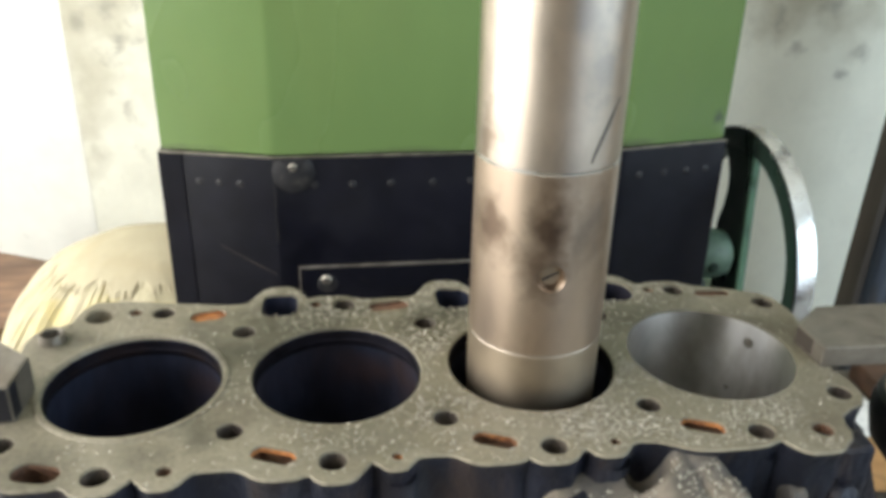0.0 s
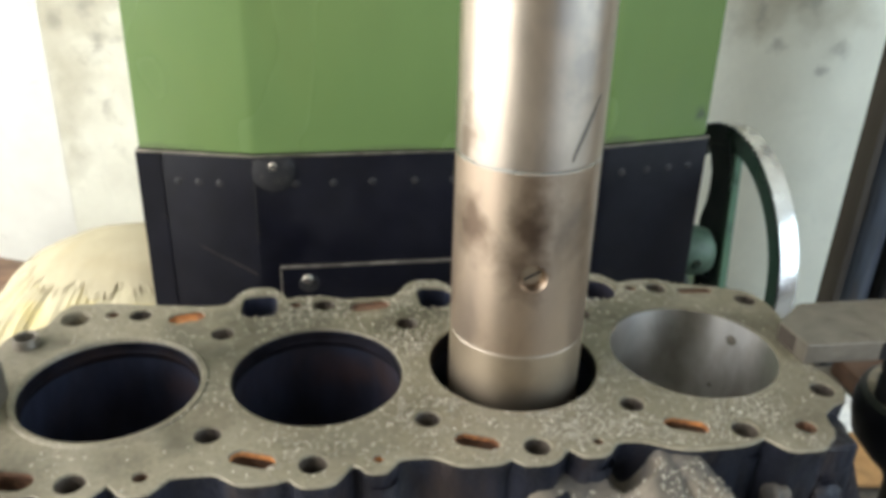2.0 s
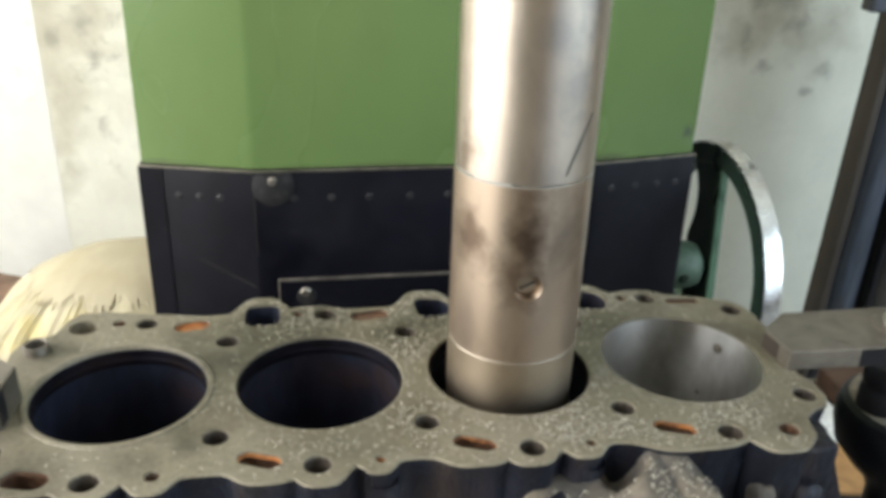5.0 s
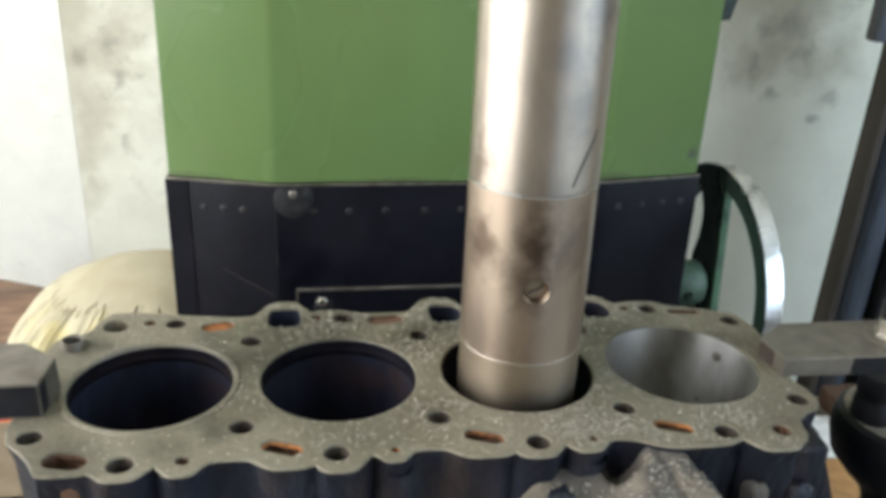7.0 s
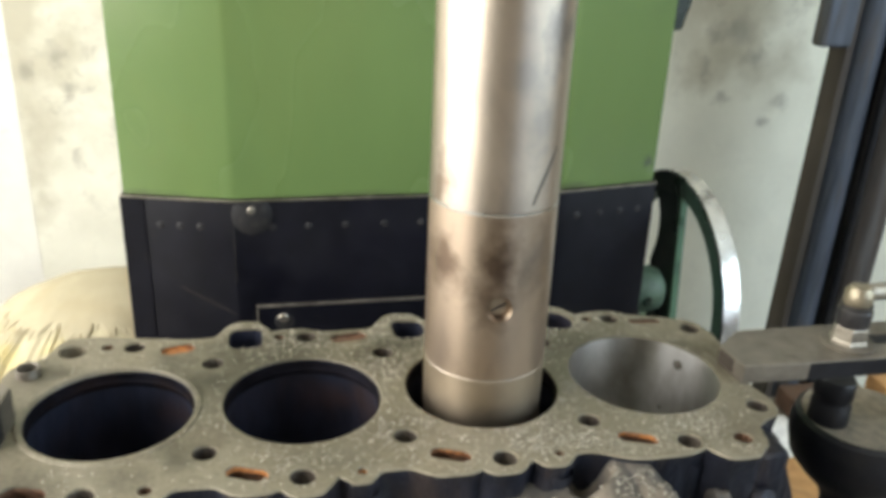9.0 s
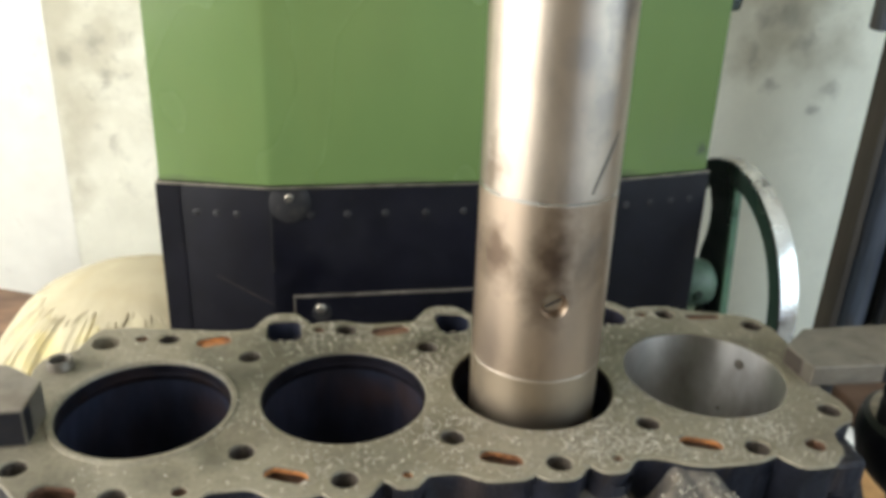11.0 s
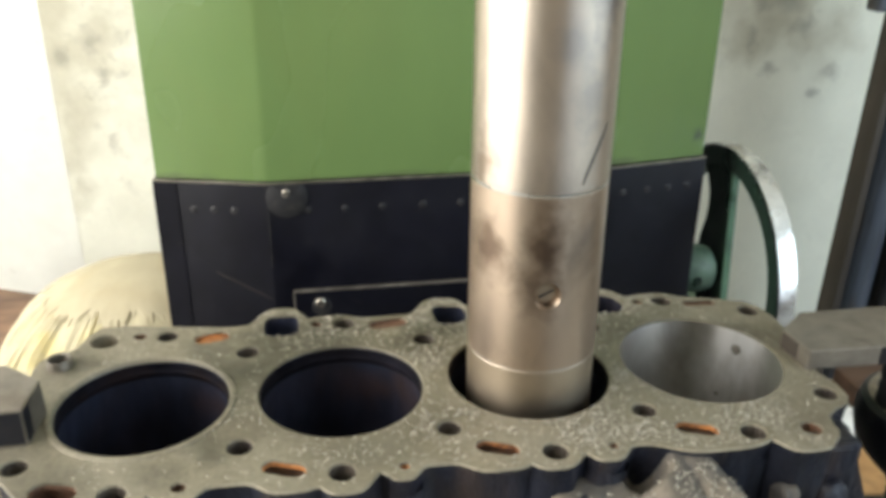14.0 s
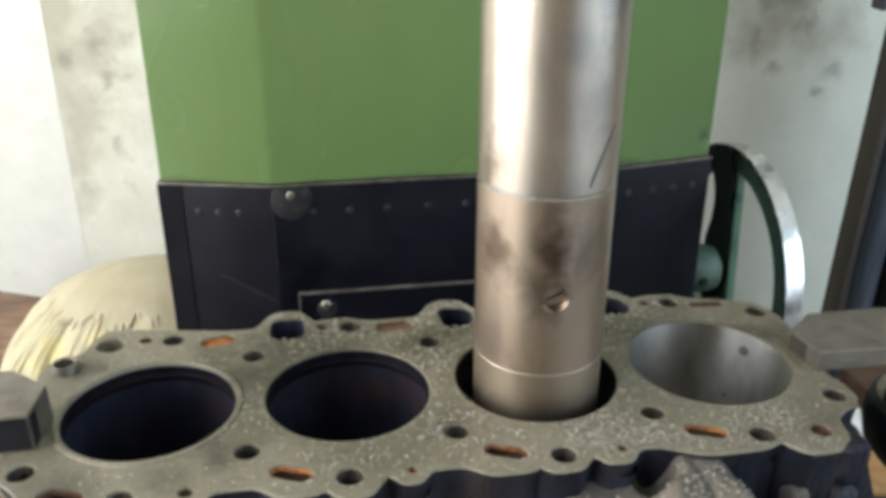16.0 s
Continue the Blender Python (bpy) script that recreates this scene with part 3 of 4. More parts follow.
def outline(inset=0.0):
    n = 150
    pts = [(x, front_edge(x) + inset) for x in (0.10 + 3.72 * k / n for k in range(n + 1))]
    pts += [(3.862 - inset, -0.785), (3.886 - inset, -0.735), (3.892 - inset, -0.68), (3.915 - inset, -0.615), (3.985 - inset, -0.565), (4.065 - inset, -0.535), (4.112 - inset, -0.46), (4.115 - inset, -0.36), (4.08 - inset, -0.24),
            (4.09 - inset, -0.05), (4.15 - inset, 0.15), (4.16 - inset, 0.40), (4.13 - inset, 0.53)]
    pts += [(x, back_edge(x) - inset) for x in (4.07 - 3.93 * k / n for k in range(n + 1))]
    pts += [(0.08 + inset, 0.76), (0.045 + inset, 0.62), (-0.03 + inset, 0.56), (-0.12 + inset, 0.52), (-0.14 + inset, 0.44), (-0.13 + inset, 0.2), (-0.125 + inset, -0.1),
            (-0.13 + inset, -0.36), (-0.10 + inset, -0.47), (-0.02 + inset, -0.55), (0.05 + inset, -0.64)]
    return pts


def lug_height(x, y):
    """Height of the rough mounting lug's upper side."""
    d = max(0.0, -0.70 - y)
    crest = 3.10 + 0.35 * d
    step = min(1.0, max(0.0, (2.95 - x) / 0.14))
    fall = 1.6 * max(0, x - crest - 0.06) ** 1.15 + 0.12 * step * step * (3 - 2 * step) + 0.10 * max(0, 2.8 - x)
    fall += 2.2 * max(0, 2.46 - x) ** 1.3
    socket = 0.26 * math.exp(-(((x - 2.90) / 0.085) ** 2 + ((y + 0.74) / 0.095) ** 2) ** 2)
    crease = 0.03 * math.exp(-((x - 3.06 - 0.9 * d ** 2) / 0.015) ** 2) * min(1, 4 * d)
    rough = 0.035 * noise.noise((x * 5, y * 5, 3)) + 0.014 * noise.noise((x * 17, y * 17, 8))
    return -0.020 - 0.22 * d - 0.5 * d * d - fall - socket - crease + rough * min(1, 5 * d)


def block():
    b = thing("engine_block", at(2, 0, -2.43), "grey cast-iron engine block with four bores and rusty waterways", "engine block")
    round_holes = [(x, -0.431, 0.060) for x in (0, 1, 2, 3, 4)] + [(x, 0.437, 0.060) for x in (0, 1, 2, 3)]
    round_holes += [(x, -0.686, 0.062) for x in (0.466, 1.466, 2.464, 3.46)] + [(x, -0.684, 0.023) for x in (1.75, 2.75)] + [(0.746, -0.68, 0.032), (3.76, -0.70, 0.05)]
    round_holes += [(0.19, 0.68, 0.078), (0.38, 0.71, 0.036), (0.536, 0.687, 0.060), (1.39, 0.71, 0.032), (1.554, 0.689, 0.060), (2.39, 0.71, 0.032), (2.55, 0.687, 0.06),
                    (3.40, 0.70, 0.032), (3.555, 0.684, 0.060), (4.04, 0.485, 0.062)]
    slots = [(0.21, -0.635, 0.045, 0.060, -14), (1.205, -0.622, 0.057, 0.047, -22), (2.20, -0.618, 0.057, 0.047, -22), (3.20, -0.618, 0.057, 0.047, -22),
             (0.79, 0.635, 0.045, 0.052, 12), (1.81, 0.655, 0.065, 0.052, 8), (2.81, 0.65, 0.065, 0.052, 8), (3.78, 0.625, 0.075, 0.034, -4)]
    windows = [(1.185, 0.715), (2.195, 0.71), (3.185, 0.70)]
    loops = []   # outline, depth, material
    for x, r in zip(BORES, BORE_R):
        loops.append((ring_points(x, 0, r, 96), None, None))
    for x, y, r in round_holes:
        loops.append((ring_points(x, y, r, 24), 0.10 if r > 0.07 else 0.55, DECK if r > 0.07 else RUST if (x, y) == (1.75, -0.684) else DULLRUST if r < 0.04 or (x, y) == (3.76, -0.70) else HOLE))
    for sl in slots:
        loops.append((slot_points(*sl), 0.3, RUST if 0.5 < sl[0] < 1 or (sl[1] < 0 and sl[0] > 1) else DULLRUST))
    for k, (x, y) in enumerate(windows):
        pts = []
        for i in range(28):
            a = 2 * math.pi * i / 28
            p = 4 if k == 0 else 3
            rr = 1 / (abs(math.cos(a)) ** p + abs(math.sin(a)) ** p) ** (1 / p)
            wob = 1 + (0.0 if k == 0 else 0.07 * math.sin(3 * a + k))
            pts.append((x + 0.10 * rr * wob * math.cos(a), y + 0.125 * rr * wob * math.sin(a)))
        loops.append((pts, 0.8, HAZYSOOT))
    # the machined face, its openings chamfered
    c = 0.004
    bm = bmesh.new()
    edges = []

    def ring(pts, z):
        return [bm.verts.new(at(x, y, z)) for x, y in pts]

    def close(vs):
        return [bm.edges.new((vs[i], vs[(i + 1) % len(vs)])) for i in range(len(vs))]

    def bridge(a, d):
        for i in range(len(a)):
            j = (i + 1) % len(a)
            bm.faces.new((a[i], a[j], d[j], d[i]))

    out = outline(0.008)
    out0 = outline(0.0)
    top = ring(out, 0)
    edges += close(top)
    for pts, depth, mt in loops:
        r0 = ring(grow(pts, c if depth else 0.005), 0)
        edges += close(r0)
        r1 = ring(pts, -0.012)
        bridge(r0, r1)
    order = {}
    for e in edges:
        for v in e.verts:
            order.setdefault(v, len(order))
    vs = list(order)
    cuts = [tuple(order[v] for v in e.verts) for e in edges]
    cdt = delaunay_2d_cdt([v.co.xy for v in vs], cuts, [], 0, 1e-7)
    tris = cdt[2]
    vs += [bm.verts.new((p.x, p.y, DECK_Z)) for p in cdt[0][len(vs):]]
    shape = [tuple(v.co.xy) for v in top]
    gaps = [[tuple(at(x, y, 0).xy) for x, y in grow(pts, c if depth else 0.005)] for pts, depth, mt in loops]
    for t in tris:
        mid = sum((vs[i].co for i in t), Vector()) / 3
        if inside(mid.x, mid.y, shape) and not any(inside(mid.x, mid.y, g) for g in gaps):
            bm.faces.new([vs[i] for i in t])
    rim1 = ring(out0, -0.007)
    rim2 = ring(out0, -0.012)
    bridge(top, rim1)
    bridge(rim1, rim2)
    HOLES.extend((sum(p[0] for p in pts) / len(pts), sum(p[1] for p in pts) / len(pts), max(math.hypot(p[0] - pts[0][0], p[1] - pts[0][1]) for p in pts) / 2) for pts, depth, mt in loops)
    deck = part("deck", bm, DECK, b, "grey machined deck face")
    for pts, depth, mt in loops:
        if depth is None:
            continue
        rusty = mt in (RUST, DULLRUST)
        wide = len(pts) == 18
        shallow = wide and sum(p[1] for p in pts) > 0   # choked with rust to just below the face
        hollow = wide and not shallow
        bm = bmesh.new()
        a = [bm.verts.new(at(x, y, -0.012)) for x, y in pts]
        d = [bm.verts.new(at(x, y, -0.036 if hollow else -0.026 if shallow else -depth)) for x, y in pts]
        bridge(a, d)
        if not hollow:
            bm.faces.new(d)
        hole = part("waterway" if rusty else "bolt_hole", bm, mt, deck, "rusty passage" if rusty else "", True)
        if hollow:   # the cast cavity under a water passage
            bm = bmesh.new()
            a = [bm.verts.new(at(x, y, -0.036)) for x, y in pts]
            d = [bm.verts.new(at(x, y, -0.05)) for x, y in grow(pts, 0.02)]
            f = [bm.verts.new(at(x, y, -0.5)) for x, y in grow(pts, 0.02)]
            bridge(a, d)
            bridge(d, f)
            bm.faces.new(f)
            part("cavity", bm, DULLRUST, deck, "dark water cavity", True)
    # bores
    for k, (x, r) in enumerate(zip(BORES, BORE_R)):
        R = r * P
        prof = [(R, -0.012 * P), (R, -0.15 * P), (R * (1.012 if k != 3 else 1), -0.17 * P), (R * (1.012 if k != 3 else 1), -1.75 * P), (R * 1.25, -1.8 * P), (R * 1.25, -2.35 * P), (0, -2.35 * P)]
        part("cylinder_bore", lathe_bm(prof, at(x, 0, 0), 96), FRESH if k == 3 else HAZYSOOT, b, "freshly bored bright cylinder wall" if k == 3 else "dark carboned cylinder wall with haze in its colour", True)
        if k < 3:
            part("ridge_band", lathe_bm([(R - 0.0003, -0.02 * P), (R - 0.0004, -0.06 * P), (R - 0.0012, -0.07 * P), (R - 0.0012, -0.085 * P), (R - 0.0001, -0.11 * P)], at(x, 0, 0), 96), RIDGE, b, "brown worn ridge band", True)
        if k == 0:
            part("seat_ring", lathe_bm([(R + 0.0005, 0.0001), (R + 0.0010, 0.0009), (R + 0.0034, 0.0010), (R + 0.0046, 0.0001)], at(x, 0, 0), 96), DECK, b, "worn seat ring", True)
    # side walls of the casting, fluted between the bolt columns
    bm = bmesh.new()
    levels = [(-0.012, 0.001), (-0.04, 0.010), (-0.12, 0.025), (-0.22, 0.035), (-0.5, 0.04), (-1.1, 0.05), (-1.2, 0.04), (-1.35, 0.04), (-1.45, 0.13), (-2.2, 0.13), (-2.28, 0.02), (-2.43, 0.02)]
    rings = []
    for z, ins in levels:
        pts = outline(ins)
        k = min(1, max(0, -z - 0.032) * 9)
        rings.append([bm.verts.new(at(x + k * 0.012 * noise.noise((x * 6, y * 6, z * 5)), y + k * 0.03 * noise.noise((x * 7, y * 4, z * 6 + 9)), z)) for x, y in pts])
    for a, d in zip(rings, rings[1:]):
        bridge(a, d)
    bm.faces.new(rings[-1])
    part("casting", bm, CAST, b, "dark oily rough casting side", True)
    # vertical columns that carry the head bolts
    for x in (0.47, 0.75, 1.47, 1.75, 2.46, 2.74, 3.46, 3.7):
        part("bolt_column", lathe_bm([(0.085 * P, -0.1 * P), (0.075 * P, -0.2 * P), (0.07 * P, -1.1 * P)], at(x, -0.69, 0), 20), CAST, b, smooth=True)
    # mounting lug below the notch in the deck's edge, with a round socket in it
    bm = bmesh.new()
    nu, nv = 80, 44
    grid = []
    for j in range(nv + 1):
        v = j / nv
        row = []
        for i in range(nu + 1):
            x = 2.30 + 1.25 * i / nu
            y = -0.64 - 0.44 * v
            z = lug_height(x, y)
            row.append(bm.verts.new(at(x, y, z)))
        grid.append(row)
    for a, d in zip(grid, grid[1:]):
        for i in range(nu):
            bm.faces.new((a[i], a[i + 1], d[i + 1], d[i]))
    low = [bm.verts.new(at(2.30 + 1.25 * i / nu, -1.10, -1.2)) for i in range(nu + 1)]
    for i in range(nu):
        bm.faces.new((grid[-1][i], grid[-1][i + 1], low[i + 1], low[i]))
    part("mounting_lug", bm, DUST, b, "dusty chip-strewn mounting lug", True)
    for (x, y, z), (sx, sy, sz) in (((3.60, -0.83, -0.34), (0.055, 0.07, 0.12)), ((3.86, -0.78, -0.42), (0.09, 0.1, 0.16)), ((2.55, -0.84, -0.32), (0.08, 0.08, 0.14))):
        bm = box_bm((-1, -1, -1), (1, 1, 1), 0.75, seg=5)
        bmesh.ops.subdivide_edges(bm, edges=bm.edges[:], cuts=1)
        for v in bm.verts:
            d = 1 + 0.16 * noise.noise(v.co * 1.6 + Vector((x, y, z)))
            v.co = at(x + v.co.x * sx * d, y + v.co.y * sy * d, z + v.co.z * sz * d)
        dusty = 3.5 < x < 3.7
        part("cast_boss", bm, DUST if dusty else CAST, b, "dusty cast boss" if dusty else "dark oily cast boss", True)
    # slanted flange at the end of the block
    bm = box_bm((0, -0.62, -2.43), (0.09, 0.55, -0.10), 0.02)
    bmesh.ops.subdivide_edges(bm, edges=[q for q in bm.edges if abs(q.verts[0].co.z - q.verts[1].co.z) > 1], cuts=12)
    for v in bm.verts:
        z = v.co.z
        v.co = at(3.965 + v.co.x + 0.42 * min(1.4, max(0, -z - 0.13)) * (v.co.x > 0.045) + 0.02 * noise.noise((v.co.y * 4, z * 4, 2)), v.co.y, z)
    part("end_flange", bm, CAST, b, "dark slanted end flange", True)
    part("end_web", box_bm(tuple(at(3.70, -0.79, -2.40)), tuple(at(4.0, -0.43, -0.06)), 0.003), CAST, b, "dark oily web under the deck's corner")
    # locating sleeve in the corner bolt hole
    r = 0.0072
    for x, y in ((0.0, 0.437),):
        part("dowel_sleeve", lathe_bm([(r - 0.0018, -0.03), (r - 0.0018, 0.0046), (r - 0.0012, 0.0054), (r - 0.0004, 0.0054), (r, 0.0048), (r, -0.03)], at(x, y, 0), 32), CLAMP, b, "grey steel locating sleeve", True)
    # dark porous spots on the fresh bore wall
    for deg, z, q in ((34.5, -0.13, 0.040), (44.5, -0.475, 0.018)):
        a = radians(deg)
        c = at(3.5 + 0.438 * math.cos(a), 0.438 * math.sin(a), z)
        turn = Vector((-math.cos(a), -math.sin(a), 0)).to_track_quat("Z", "Y").to_matrix().to_4x4()
        part("pore", lathe_bm([(0, 0.0001), (q * P * 0.6, 0.0001), (q * P, -0.0004)], c, 18, m=turn), PORE, b, "dark porous spot", True)
    return b


block()


# ---------------------------------------------------------------- boring bar
def wrap_bm(z0, z1, r, nth=96, nz=None, hole=None):
    """A tube wall; hole = (degrees, z, radius) opens a round window in it, with its edge turned inwards."""
    bm = bmesh.new()
    cell = 2 * math.pi * r / nth
    nz = nz or max(1, round((z1 - z0) / cell))
    c = at(BAR_X, 0, 0)

    def vert(th, z, rad=r):
        return bm.verts.new((c.x + rad * P * math.cos(th), c.y + rad * P * math.sin(th), DECK_Z + z * P))

    grid = [[vert(2 * math.pi * i / nth, z0 + (z1 - z0) * j / nz) for i in range(nth)] for j in range(nz + 1)]
    skip, loop = set(), None
    if hole:
        th, hz, hr = radians(hole[0] % 360), hole[1], hole[2]
        i0, j0 = round(th / (2 * math.pi) * nth), round((hz - z0) / (z1 - z0) * nz)
        k = math.ceil(hr * 1.25 / cell)
        for j in range(j0 - k, j0 + k):
            for i in range(i0 - k, i0 + k):
                skip.add((j, i % nth))
        ij = [(j0 - k, i0 - k + s) for s in range(2 * k)] + [(j0 - k + s, i0 + k) for s in range(2 * k)] + [(j0 + k, i0 + k - s) for s in range(2 * k)] + [(j0 + k - s, i0 - k) for s in range(2 * k)]
        loop = [grid[j][i % nth] for j, i in ij]
    for j in range(nz):
        for i in range(nth):
            if (j, i) not in skip:
                bm.faces.new((grid[j][i], grid[j][(i + 1) % nth], grid[j + 1][(i + 1) % nth], grid[j + 1][i]))
    if loop:
        rings = [loop]
        for rr, rad in ((hr * 1.10, r), (hr, r - 0.012), (hr * 0.97, r - 0.05)):
            ring = []
            for (j, i) in ij:
                a = math.atan2(j - j0, i - i0)
                ring.append(vert(th + rr * math.cos(a) / r, hz + rr * math.sin(a), rad))
            rings.append(ring)
        for a, b in zip(rings, rings[1:]):
            for q in range(len(a)):
                bm.faces.new((a[q], a[(q + 1) % len(a)], b[(q + 1) % len(b)], b[q]))
        bm.faces.new(rings[-1])
    return bm


def boring_bar():
    c = at(BAR_X, 0, 0)
    e = thing("boring_bar", c, "stained bright steel boring bar lowered into a bore", "boring bar")
    z1, z2, g = 1.172, 0.243, 0.008
    part("upper_tube", wrap_bm(z1 + g, 7.0, BAR_R, 96, 40), BAR, e, "polished upper bar", True)
    part("cutter_head", wrap_bm(z2 + g, z1 - g, BAR_R, 128, None, (-94.2, 0.662, 0.062)), HEAD, e, "brown-stained cutter head with a screw hole", True)
    part("pilot", lathe_bm([(0, -0.9 * P), (0.30 * P, -0.9 * P), (BAR_R * P, -0.86 * P), (BAR_R * P, (z2 - g) * P)], c, 96), PILOT, e, "plain steel pilot end", True)
    for z in (z1, z2):
        part("groove", lathe_bm([(BAR_R * P, (z + g) * P), ((BAR_R - 0.003) * P, (z + g * 0.7) * P), ((BAR_R - 0.003) * P, (z - g * 0.7) * P), (BAR_R * P, (z - g) * P)], c, 96), STEEL if z == z1 else BAR, e, "bright joint groove", True)
    # set screw deep in the hole
    th = radians(-94.2)
    out = Vector((math.cos(th), math.sin(th), 0))
    p = Vector((c.x, c.y, DECK_Z + 0.662 * P)) + out * (BAR_R - 0.040) * P
    turn = out.to_track_quat("Z", "Y").to_matrix().to_4x4()
    s = part("set_screw", lathe_bm([(0, 0.0003), (0.0046, 0.0002), (0.0056, -0.0006), (0.0058, -0.002)], p, 28, m=turn), PILOT, e, "slotted set screw", True)
    part("screw_slot", box_bm((-0.0046, -0.0006, 0.0), (0.0046, 0.0006, 0.0006), 0, Matrix.Translation(p) @ turn @ Matrix.Rotation(radians(28), 4, "Z")), RUBBER, s)
    # dark scratch that climbs round the tube
    bm = bmesh.new()
    prev = None
    for k in range(25):
        f = k / 24
        a, z = radians(-70.5 + 24 * f), 1.215 + 0.275 * f ** 0.85
        w = 0.022 * math.sin(math.pi * min(1, 0.12 + f * 0.8)) + 0.004
        row = [bm.verts.new((c.x + (BAR_R + 0.0015) * P * math.cos(a + s_ * w / BAR_R), c.y + (BAR_R + 0.0015) * P * math.sin(a + s_ * w / BAR_R), DECK_Z + z * P)) for s_ in (-0.5, 0.5)]
        if prev:
            bm.faces.new((prev[0], prev[1], row[1], row[0]))
        prev = row
    part("scratch", bm, SCRAPE, e, "dark scratch", True)
    return e


bar = boring_bar()


# ---------------------------------------------------------------- clamps
def clamp(base, side, label, thick):
    """A strap clamp lying on the deck; side +1 or -1 is the way its tail points along x."""
    e = thing("strap_clamp", base, label, "clamp", "clamps holding the block")
    o = [(0.0, -0.21), (0.35, -0.222), (2.4, -0.24), (2.4, 0.21), (0.18, 0.21), (-0.02, 0.04)]
    bm = prism_bm([(x * P * side, y * P) for x, y in o], 0.0, thick * P, 0.0012)
    bm.transform(Matrix.Translation(base))
    part("strap", bm, CLAMP, e, "worn flat steel strap")
    return e


e = clamp(at(4.02, 0, 0.0), 1, "worn steel strap clamp bolted down on the deck's end", 0.12)
b = at(4.02, 0, 0.0)
# thin black sheet along the strap's near side, brown one on its nose
edge = [(x, -0.222 - 0.018 * (x - 0.35) / 2.05) for x in (0.425, 2.38)]
part("dark_side", prism_bm([(b.x + x * P, b.y + (y + k) * P) for x, y, k in ((*edge[0], -0.003), (*edge[1], -0.003), (*edge[1], 0.002), (*edge[0], 0.002))], b.z + 0.0004, b.z + 0.0119), RUBBER, e, "thin black sheet on the strap's side")
nose = [(b.x + x * P, b.y + y * P) for x, y in ((-0.023, 0.03), (0.002, -0.205), (0.008, -0.205), (-0.017, 0.03))]
part("nose_face", prism_bm(nose, b.z + 0.0014, b.z + 0.12 * P - 0.0014), BROWN, e, "dark brown nose of the strap")
c = at(4.82, -0.03, 0.12)
part("washer", lathe_bm([(0.006, 0.0), (0.0175, 0.0), (0.0175, 0.0012), (0.017, 0.0016), (0.006, 0.0016)], c, 36), CLAMP, e, "flat steel washer", True)
part("clamp_nut", lathe_bm([(0, 0.0016), (0.0128, 0.0016), (0.0128, 0.0034), (0.0114, 0.005), (0.0114, 0.013), (0.0106, 0.014), (0, 0.014)], c, 6), EDGE, e, "worn flanged hex nut")
part("strap_slot", prism_bm(slot_points(c.x + 0.031, c.y + 0.001, 0.010, 0.0055, 0), c.z + 0.0003, c.z + 0.0006), RUBBER, e, "dark slot in the strap")
part("stud", lathe_bm([(0.006, -0.02), (0.006, 0.0)], c, 24), RUBBER, e, "black threaded stud", True)

spanner = thing("socket_wrench", c + Vector((0, 0, 0.0142)), "worn steel socket wrench standing on the clamp nut", "wrench")
part("socket", lathe_bm([(0.0104, 0.0142), (0.0108, 0.015), (0.0108, 0.025), (0.0098, 0.026), (0.0098, 0.029), (0.0, 0.029)], c, 40), SOCKET, spanner, "dark steel socket", True)
part("wrench_head", lathe_bm([(0, 0.029), (0.0085, 0.029), (0.0092, 0.031), (0.0090, 0.037), (0.0065, 0.041), (0, 0.0415)], c, 32), BRASSY, spanner, smooth=True)
part("wrench_handle", lathe_bm([(0.0, 0.004), (0.0058, 0.006), (0.0056, 0.028), (0.0066, 0.03), (0.0066, 0.036), (0.0058, 0.038), (0.0058, 0.21), (0.004, 0.214), (0, 0.214)], c + Vector((0, 0, 0.0365)), 24, "X", Matrix.Rotation(radians(2), 4, "Z")), EDGE, spanner, "dull round steel handle", True)

e = clamp(at(0.025, -0.06, 0.0), -1, "thick dark steel strap clamp holding the block's end", 0.2)
b = at(0.025, -0.06, 0.0)
# thin black sheets over the near side and the nose
for name, pa, pb in (("dark_side", (0.012, -0.2122), (2.38, -0.24)), ("dark_nose", (-0.012, 0.02), (0.002, -0.205))):
    pa, pb = (Vector((b.x - q[0] * P, b.y + q[1] * P)) for q in (pa, pb))
    n = Vector(((pb - pa).y, -(pb - pa).x)).normalized() * 0.0004
    n = n if n.y < 0 or (name == "dark_nose" and n.x > 0) else -n
    part(name, prism_bm([tuple(q) for q in (pa + n, pb + n, pb - n, pa - n)], b.z + 0.0016, b.z + 0.2 * P - 0.0016), RUBBER, e, "thin black sheet on the strap's face")

drum = thing("clamp_pedestal", at(5.28, 0.18, -2.43), "black oily round pedestal with a dusty top", "pedestal")
c = at(5.28, 0.18, -0.6)
part("pedestal_body", lathe_bm([(0.026, -0.1958), (0.024, -0.19), (0.016, -0.175), (0.016, -0.075), (0.020, -0.064), (0.034, -0.050), (0.0455, -0.036), (0.0488, -0.022), (0.0490, -0.012), (0.0468, -0.003), (0.0430, 0.0)], c, 72), RUBBER, drum, "black oily body", True)
part("pedestal_top", lathe_bm([(0.0430, 0.0), (0.040, -0.0008), (0.02, -0.0008), (0, -0.0008)], c, 64), DUSTTOP, drum, "dusty flat top", True)
for x, y, r in ((5.01, 0.20, 0.0138), (5.62, 0.14, 0.0125)):
    q = at(x, y, -0.6)
    part("spigot", lathe_bm([(r, -0.001), (r, 0.014), (r * 0.93, 0.0155), (r * 0.93, 0.019), (r, 0.0205), (r, 0.032), (r * 0.9, 0.034), (0.0, 0.034)], q, 36), RUBBER, drum, "black grooved spigot", True)


